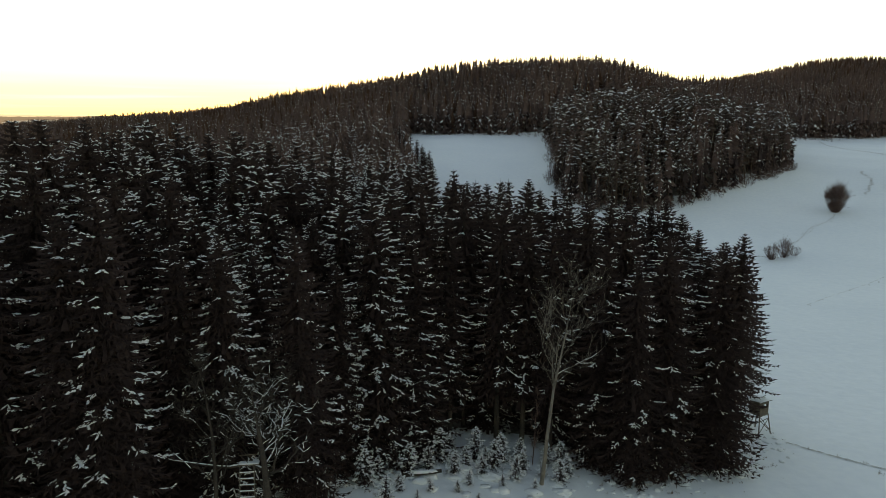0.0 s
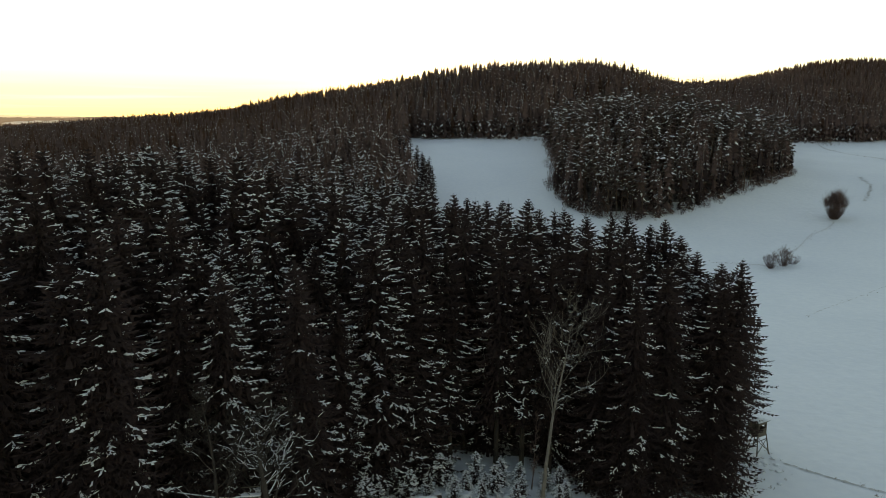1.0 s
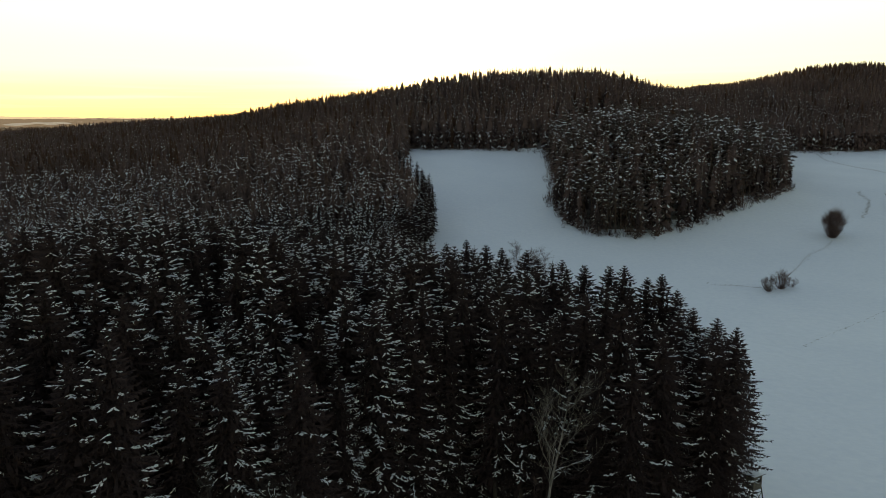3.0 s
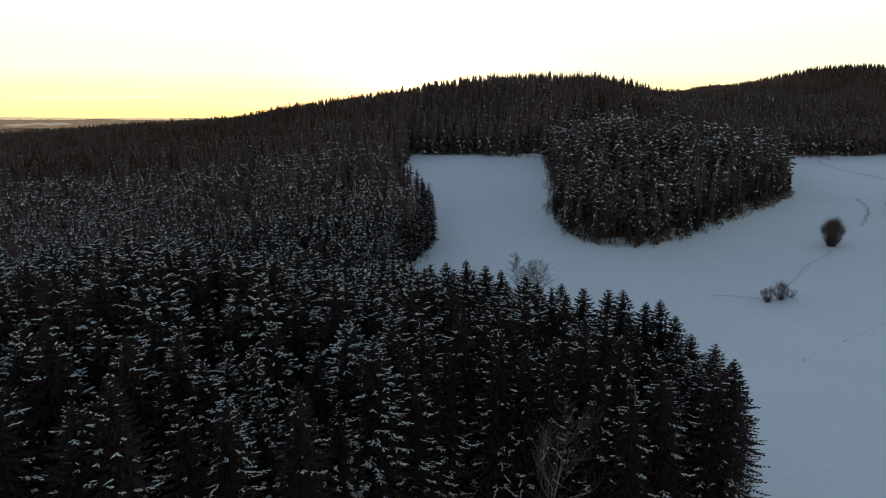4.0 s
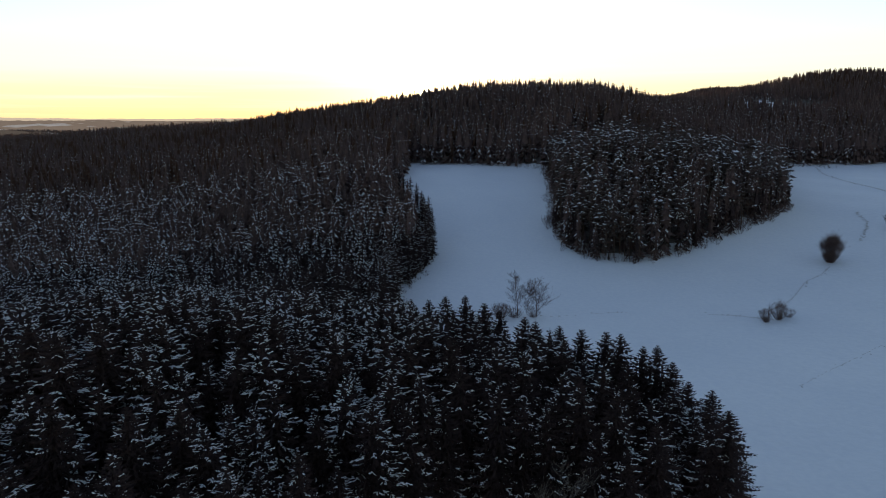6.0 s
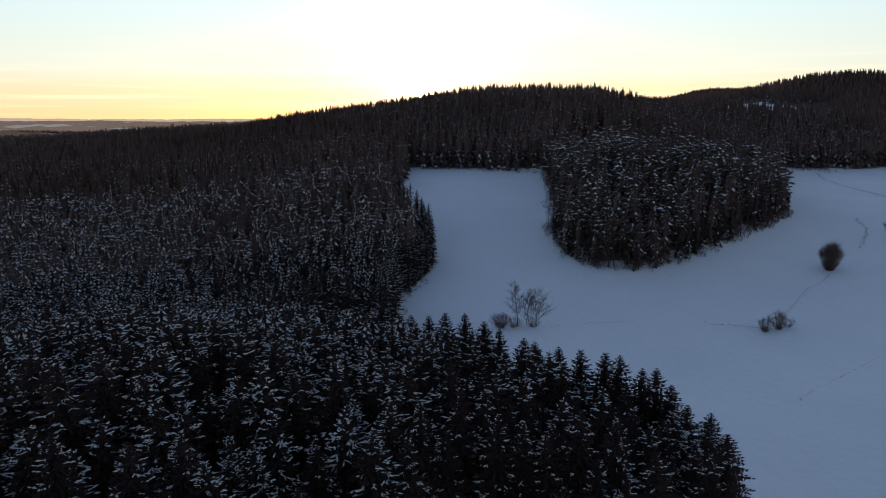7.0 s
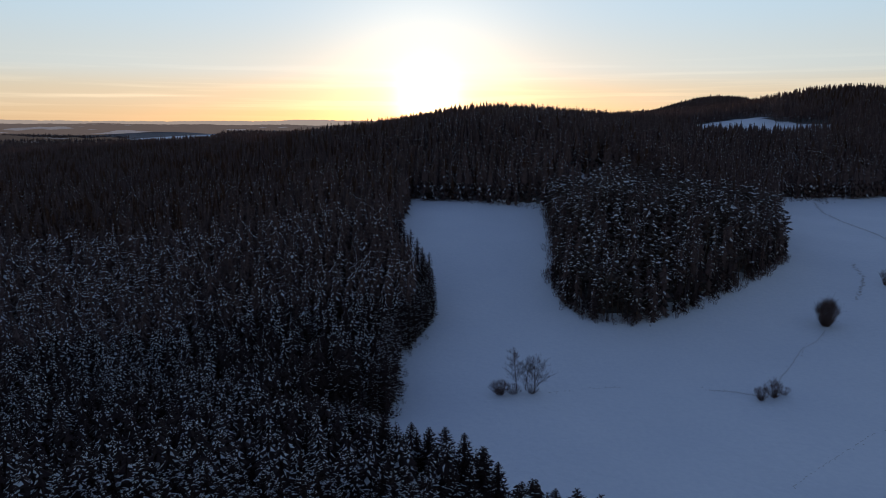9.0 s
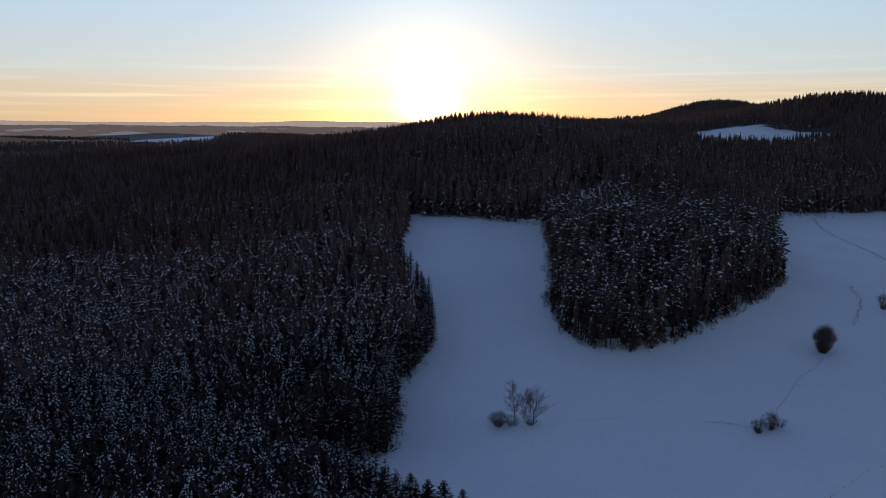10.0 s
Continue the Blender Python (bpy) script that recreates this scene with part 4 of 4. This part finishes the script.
beam(bm, (0.6, 0.1, 0.05), (1.3, -0.7, 0.35), 0.07, 0.03, 6)
part("wood", bm, BARK, log)
bm = bmesh.new()
bmesh.ops.create_icosphere(bm, subdivisions=3, radius=1.0)
for v in bm.verts:
    v.co = Vector((v.co.x * 1.6, v.co.y * 0.2 + 0.1, 0.14 + max(v.co.z, -0.15) * 0.2 + 0.08 * noise.noise(v.co * 4))) * (1 + 0.2 * noise.noise(v.co * 3))
for f in bm.faces:
    f.smooth = True
part("snow_cover", bm, SNOW, log, "thick cap of snow")


# ---- raised hunting hide by the corner of the forest ----
HX, HY = 36.4, 73.8
hide = root("hunting_hide", Matrix.Translation((HX, HY, ground_at(HX, HY))) @ pose(0, 0, 0, 0, 0, 28), "raised wooden hunting hide on splayed poles with snow on its roof", "hunting hide")
W, DECK = 0.72, 2.35
for sx in (-1, 1):
    for sy in (-1, 1):
        bm = bmesh.new()
        beam(bm, (sx * 1.05, sy * 1.05, -0.2), (sx * W, sy * W, DECK + 0.1), 0.07, 0.06, 8)
        part("leg", bm, WOOD, hide)
for (ax, ay), (bx_, by_) in (((-1, -1), (1, -1)), ((1, -1), (-1, -1)), ((1, -1), (1, 1)), ((1, 1), (1, -1)), ((-1, 1), (-1, -1))):
    bm = bmesh.new()
    beam(bm, (ax * 1.0, ay * 1.0, 0.35), (bx_ * 0.8, by_ * 0.8, 1.9), 0.04, 0.035, 6)
    part("brace", bm, WOOD, hide)
bm = bmesh.new()
box(bm, (1.6, 1.6, 0.08), Matrix.Translation((0, 0, DECK)), 0.01)
part("floor_deck", bm, WOOD, hide)


def boards(width, height, gaps, m):
    """A wall of upright boards; gaps: (from, to, low, high) openings."""
    n = max(1, int(round(width / 0.16)))
    w = width / n
    for k in range(n):
        c = -width / 2 + (k + 0.5) * w
        spans = [(0, height)]
        for a, b, lo, hi in gaps:
            if a < c < b:
                spans = [(0, lo), (hi, height)]
        for lo, hi in spans:
            if hi - lo > 0.02:
                bm = bmesh.new()
                box(bm, (w - 0.008, 0.025, hi - lo), m @ Matrix.Translation((c, 0, (lo + hi) / 2)), 0.004)
                part("board", bm, WOOD, hide)


base = DECK + 0.045
boards(1.44, 1.62, [(-0.5, 0.5, 0.8, 1.3)], Matrix.Translation((0, -W, base)))
boards(1.44, 1.5, [(-0.45, 0.45, 0.8, 1.2)], Matrix.Translation((W, 0, base)) @ pose(0, 0, 0, 0, 0, 90))
boards(1.44, 1.42, [], Matrix.Translation((0, W, base)))
boards(1.44, 1.5, [(-0.4, 0.4, 0.0, 1.45)], Matrix.Translation((-W, 0, base)) @ pose(0, 0, 0, 0, 0, 90))
bm = bmesh.new()
box(bm, (1.9, 1.95, 0.05), Matrix.Translation((0, 0, base + 1.6)) @ pose(0, 0, 0, -7, 0, 0), 0.01)
roof = part("roof", bm, FELT, hide, "sloping felt roof")
bm = bmesh.new()
bmesh.ops.create_grid(bm, x_segments=10, y_segments=10, size=0.94, matrix=Matrix.Translation((0, 0, base + 1.63)) @ pose(0, 0, 0, -7, 0, 0))
top_faces = bm.faces[:]
grown = bmesh.ops.extrude_face_region(bm, geom=top_faces)
for v in [g for g in grown["geom"] if isinstance(g, bmesh.types.BMVert)]:
    edge = max(abs(v.co.x), abs(v.co.y)) / 0.94
    v.co.z += 0.12 * max(0.25, 1 - edge ** 6) + 0.03 * noise.noise(v.co * 3)
part("snow_cover", bm, SNOW, hide, "layer of snow on the roof")
for sx in (-0.28, 0.28):
    bm = bmesh.new()
    beam(bm, (-W - 1.7, sx, -0.1), (-W, sx, DECK + 0.9), 0.045, 0.04, 6)
    part("ladder_rail", bm, WOOD, hide)
for k in range(8):
    s = (k + 0.6) / 9.2
    bm = bmesh.new()
    px_, pz_ = -W - 1.7 * (1 - s), -0.1 + (DECK + 1.0) * s
    beam(bm, (px_, -0.36, pz_), (px_, 0.36, pz_), 0.03, 0.03, 6)
    part("rung", bm, WOOD, hide)

# ---- ladder seat leaning on the gnarled tree ----
LX, LY = -14.7, 44.9
lz = ground_at(LX, LY)
seat = root("ladder_seat", Matrix.Translation((LX, LY, lz)) @ pose(0, 0, 0, 0, 0, 6), "wooden ladder seat with snow on its rungs by a tree", "ladder seat")
SEAT_TOP = 7.5 - lz
for sx in (-0.5, 0.5):
    bm = bmesh.new()
    beam(bm, (sx * 1.15, -1.3, -0.1), (sx, 0.1, SEAT_TOP), 0.055, 0.045, 8)
    part("side_rail", bm, WOOD, seat)
for k in range(13):
    s = (k + 0.7) / 14
    y_, z_ = -1.3 + 1.4 * s, SEAT_TOP * s
    bm = bmesh.new()
    beam(bm, (-0.62, y_ - 0.05, z_), (0.62, y_ - 0.05, z_), 0.04, 0.04, 6)
    rung = part("rung", bm, WOOD, seat)
    bm = bmesh.new()
    box(bm, (1.05, 0.1, 0.06), Matrix.Translation((0, y_ - 0.05, z_ + 0.06)), 0.025)
    part("snow_cover", bm, SNOW, rung, "ridge of snow")
bm = bmesh.new()
box(bm, (1.5, 0.5, 0.06), Matrix.Translation((0.15, 0.2, SEAT_TOP)), 0.01)
bench = part("bench", bm, WOOD, seat)
bm = bmesh.new()
box(bm, (1.46, 0.46, 0.1), Matrix.Translation((0.15, 0.2, SEAT_TOP + 0.08)), 0.04)
part("snow_cover", bm, SNOW, bench, "cap of snow")
bm = bmesh.new()
beam(bm, (-0.6, 0.45, SEAT_TOP + 0.55), (0.9, 0.45, SEAT_TOP + 0.6), 0.04, 0.035, 6)
part("hand_rail", bm, WOOD, seat)


# ---- tracks, ditches and dry grass in the snow ----
def ribbon(name, label, line, width, seed, share=0.65):
    """A trodden or wind-scoured line in the snow, in broken uneven pieces that lie on the ground."""
    rng2 = np.random.RandomState(seed)
    tris = []
    for (x0, y0), (x1, y1) in zip(line[:-1], line[1:]):
        length = math.hypot(x1 - x0, y1 - y0)
        n = max(2, int(length / 0.8))
        dx_, dy_ = (x1 - x0) / length, (y1 - y0) / length
        for i in range(n):
            if rng2.rand() > share:
                continue
            s0, s1 = i / n, (i + rng2.uniform(0.8, 1.25)) / n
            off = rng2.normal() * width * 0.3
            pts = []
            for s, w in ((s0, 0.25), (s0 * 0.6 + s1 * 0.4, 1), (s1, 0.3)):
                w *= width * rng2.uniform(0.3, 0.7)
                for sg in (-1, 1):
                    px, py = x0 + (x1 - x0) * s - dy_ * (off + sg * w), y0 + (y1 - y0) * s + dx_ * (off + sg * w)
                    pts.append((px, py, ground_at(px, py) + 0.07))
            a, b, c, d, e, f = pts
            tris += [(a, b, d), (a, d, c), (c, d, f), (c, f, e)]
    return tagged(new(name, soup(name, np.array(tris), [FURROW])), label, "track", kind="stuff")


DITCH = [(137, 237), (131, 230), (121, 222), (113, 212), (105, 203), (99, 193)]
PATH_FAR = [(256, 471), (247, 448), (240, 428), (236, 408), (233, 385), (229, 360), (224, 335)]
TRACK_A = [(186, 305), (183, 297), (181, 288), (173, 276), (164, 264)]
TRACK_B = [(78, 141), (88, 149), (98, 157), (111, 166), (130, 172)]
TRACK_C = [(36.5, 72.5), (38.5, 71), (40.5, 68.5), (45, 64.5), (52, 59)]
TRACK_D = [(28, 192), (40, 195), (55, 197)]
TRACK_E = [(78, 196), (87, 194.5), (95, 190)]
for k, (line, width, share, label) in enumerate([(DITCH, 0.34, 0.9, "shallow ditch line showing through the snow"), (PATH_FAR, 1.3, 0.95, "worn farm track showing dark in the snow"), (TRACK_A, 1.3, 0.9, "wind-scoured track in the snowy slope"),
                                                (TRACK_B, 0.3, 0.45, "faint animal track across the snow"), (TRACK_C, 0.4, 0.8, "trodden footpath in the snow from the hide"), (TRACK_D, 0.3, 0.5, "faint field boundary in the snow"), (TRACK_E, 0.45, 0.75, "stubble line in the snow beside a bush")]):
    ribbon("snow_track", label, line, width, 500 + k, share)


def tuft(seed, height, spread, blades):
    rng2 = np.random.RandomState(seed)
    out = []
    for _ in range(blades):
        a = np.append(rng2.normal(size=2) * spread * 0.4, 0)
        b = a + np.append(rng2.normal(size=2) * spread * 0.5, height * rng2.uniform(0.5, 1.1))
        v = np.append(rng2.normal(size=2), 0)
        v = v / np.linalg.norm(v) * 0.03
        out.append((a - v, a + v, b))
    return np.array(out), np.zeros(blades, int)


tuft_set = [tuft(600 + k, 0.6, 0.5, 12) for k in range(5)]
tx, ty = [], []
for line, step, width in ((DITCH, 1.1, 0.5), (PATH_FAR, 2.2, 1.0), (TRACK_D, 2.0, 0.6), (TRACK_E, 0.7, 0.6), (TRACK_C, 1.2, 0.5), (TRACK_B, 5, 1.0), ([(13, 57), (16, 58), (22, 58.5), (29, 62.5), (34.5, 68), (37, 71), (36, 75)], 0.4, 1.3), ([(-9, 50), (-3, 56), (6, 62), (12, 61)], 0.3, 1.3),
                          ([(245, 474), (256, 478), (266, 474), (262, 468)], 0.5, 2.0)):
    a, b = along(line, step, width, rng)
    tx.append(a), ty.append(b)
x, y = np.concatenate(tx), np.concatenate(ty)
tri, ind = scatter(tuft_set, x, y, land(x, y) - 0.03, rng.uniform(0.12, 0.42, len(x)), 0.6, rng)
tagged(new("dry_grass", soup("dry_grass", tri, [GRASS], ind)), "dry grass and stalks poking through the snow", "dry grass", kind="stuff")


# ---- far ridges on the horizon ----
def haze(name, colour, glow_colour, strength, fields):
    """Far woods broken by snowy fields; the distance haze is painted on as emission."""
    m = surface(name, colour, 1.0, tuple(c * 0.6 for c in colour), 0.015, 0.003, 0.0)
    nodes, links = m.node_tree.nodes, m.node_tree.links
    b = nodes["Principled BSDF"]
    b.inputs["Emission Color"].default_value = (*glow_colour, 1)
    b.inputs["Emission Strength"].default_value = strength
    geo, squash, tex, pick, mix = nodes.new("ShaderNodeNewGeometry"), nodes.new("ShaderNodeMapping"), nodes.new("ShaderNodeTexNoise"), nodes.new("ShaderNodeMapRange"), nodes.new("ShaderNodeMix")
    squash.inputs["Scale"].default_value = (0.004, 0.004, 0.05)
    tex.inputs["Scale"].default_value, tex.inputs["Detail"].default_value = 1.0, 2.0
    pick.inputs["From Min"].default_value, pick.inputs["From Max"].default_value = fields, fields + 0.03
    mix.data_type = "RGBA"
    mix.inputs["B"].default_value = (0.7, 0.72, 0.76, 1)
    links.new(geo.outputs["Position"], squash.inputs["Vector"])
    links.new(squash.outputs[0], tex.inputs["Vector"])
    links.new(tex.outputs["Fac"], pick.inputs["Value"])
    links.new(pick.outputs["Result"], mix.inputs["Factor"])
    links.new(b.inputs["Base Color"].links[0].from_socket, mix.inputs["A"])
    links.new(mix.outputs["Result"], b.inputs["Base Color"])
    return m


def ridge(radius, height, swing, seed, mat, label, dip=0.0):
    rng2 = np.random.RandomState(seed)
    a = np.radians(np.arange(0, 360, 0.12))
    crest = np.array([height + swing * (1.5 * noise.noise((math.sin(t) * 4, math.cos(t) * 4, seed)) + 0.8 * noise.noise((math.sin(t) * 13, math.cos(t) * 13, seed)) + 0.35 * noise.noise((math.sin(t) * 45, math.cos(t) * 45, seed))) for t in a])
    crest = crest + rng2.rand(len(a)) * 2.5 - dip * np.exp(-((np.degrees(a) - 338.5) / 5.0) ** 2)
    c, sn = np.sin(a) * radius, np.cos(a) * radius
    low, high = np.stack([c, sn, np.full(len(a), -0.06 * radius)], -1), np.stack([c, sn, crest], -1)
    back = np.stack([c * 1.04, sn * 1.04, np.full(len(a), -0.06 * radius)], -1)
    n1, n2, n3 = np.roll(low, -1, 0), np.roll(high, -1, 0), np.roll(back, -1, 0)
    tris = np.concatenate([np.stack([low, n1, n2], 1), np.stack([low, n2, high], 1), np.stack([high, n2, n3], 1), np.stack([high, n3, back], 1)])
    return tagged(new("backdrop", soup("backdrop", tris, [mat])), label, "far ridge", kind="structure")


# Emission grows with distance, standing for thicker air before each ridge.
ridge(2750, 27, 13, 701, haze("far_ridge_haze_glow", (0.055, 0.05, 0.05), (0.5, 0.38, 0.34), 0.1, 0.6), "hazy wooded ridge in the distance", 20.0)
ridge(3900, 49, 10, 702, haze("farther_ridge_haze_glow", (0.06, 0.055, 0.055), (0.6, 0.44, 0.38), 0.19, 0.6), "hazy brown-grey ridge far away")
ridge(4900, 73, 8, 703, haze("farthest_ridge_haze_glow", (0.08, 0.075, 0.075), (0.75, 0.57, 0.46), 0.5, 0.7), "pale hazy hills on the horizon")
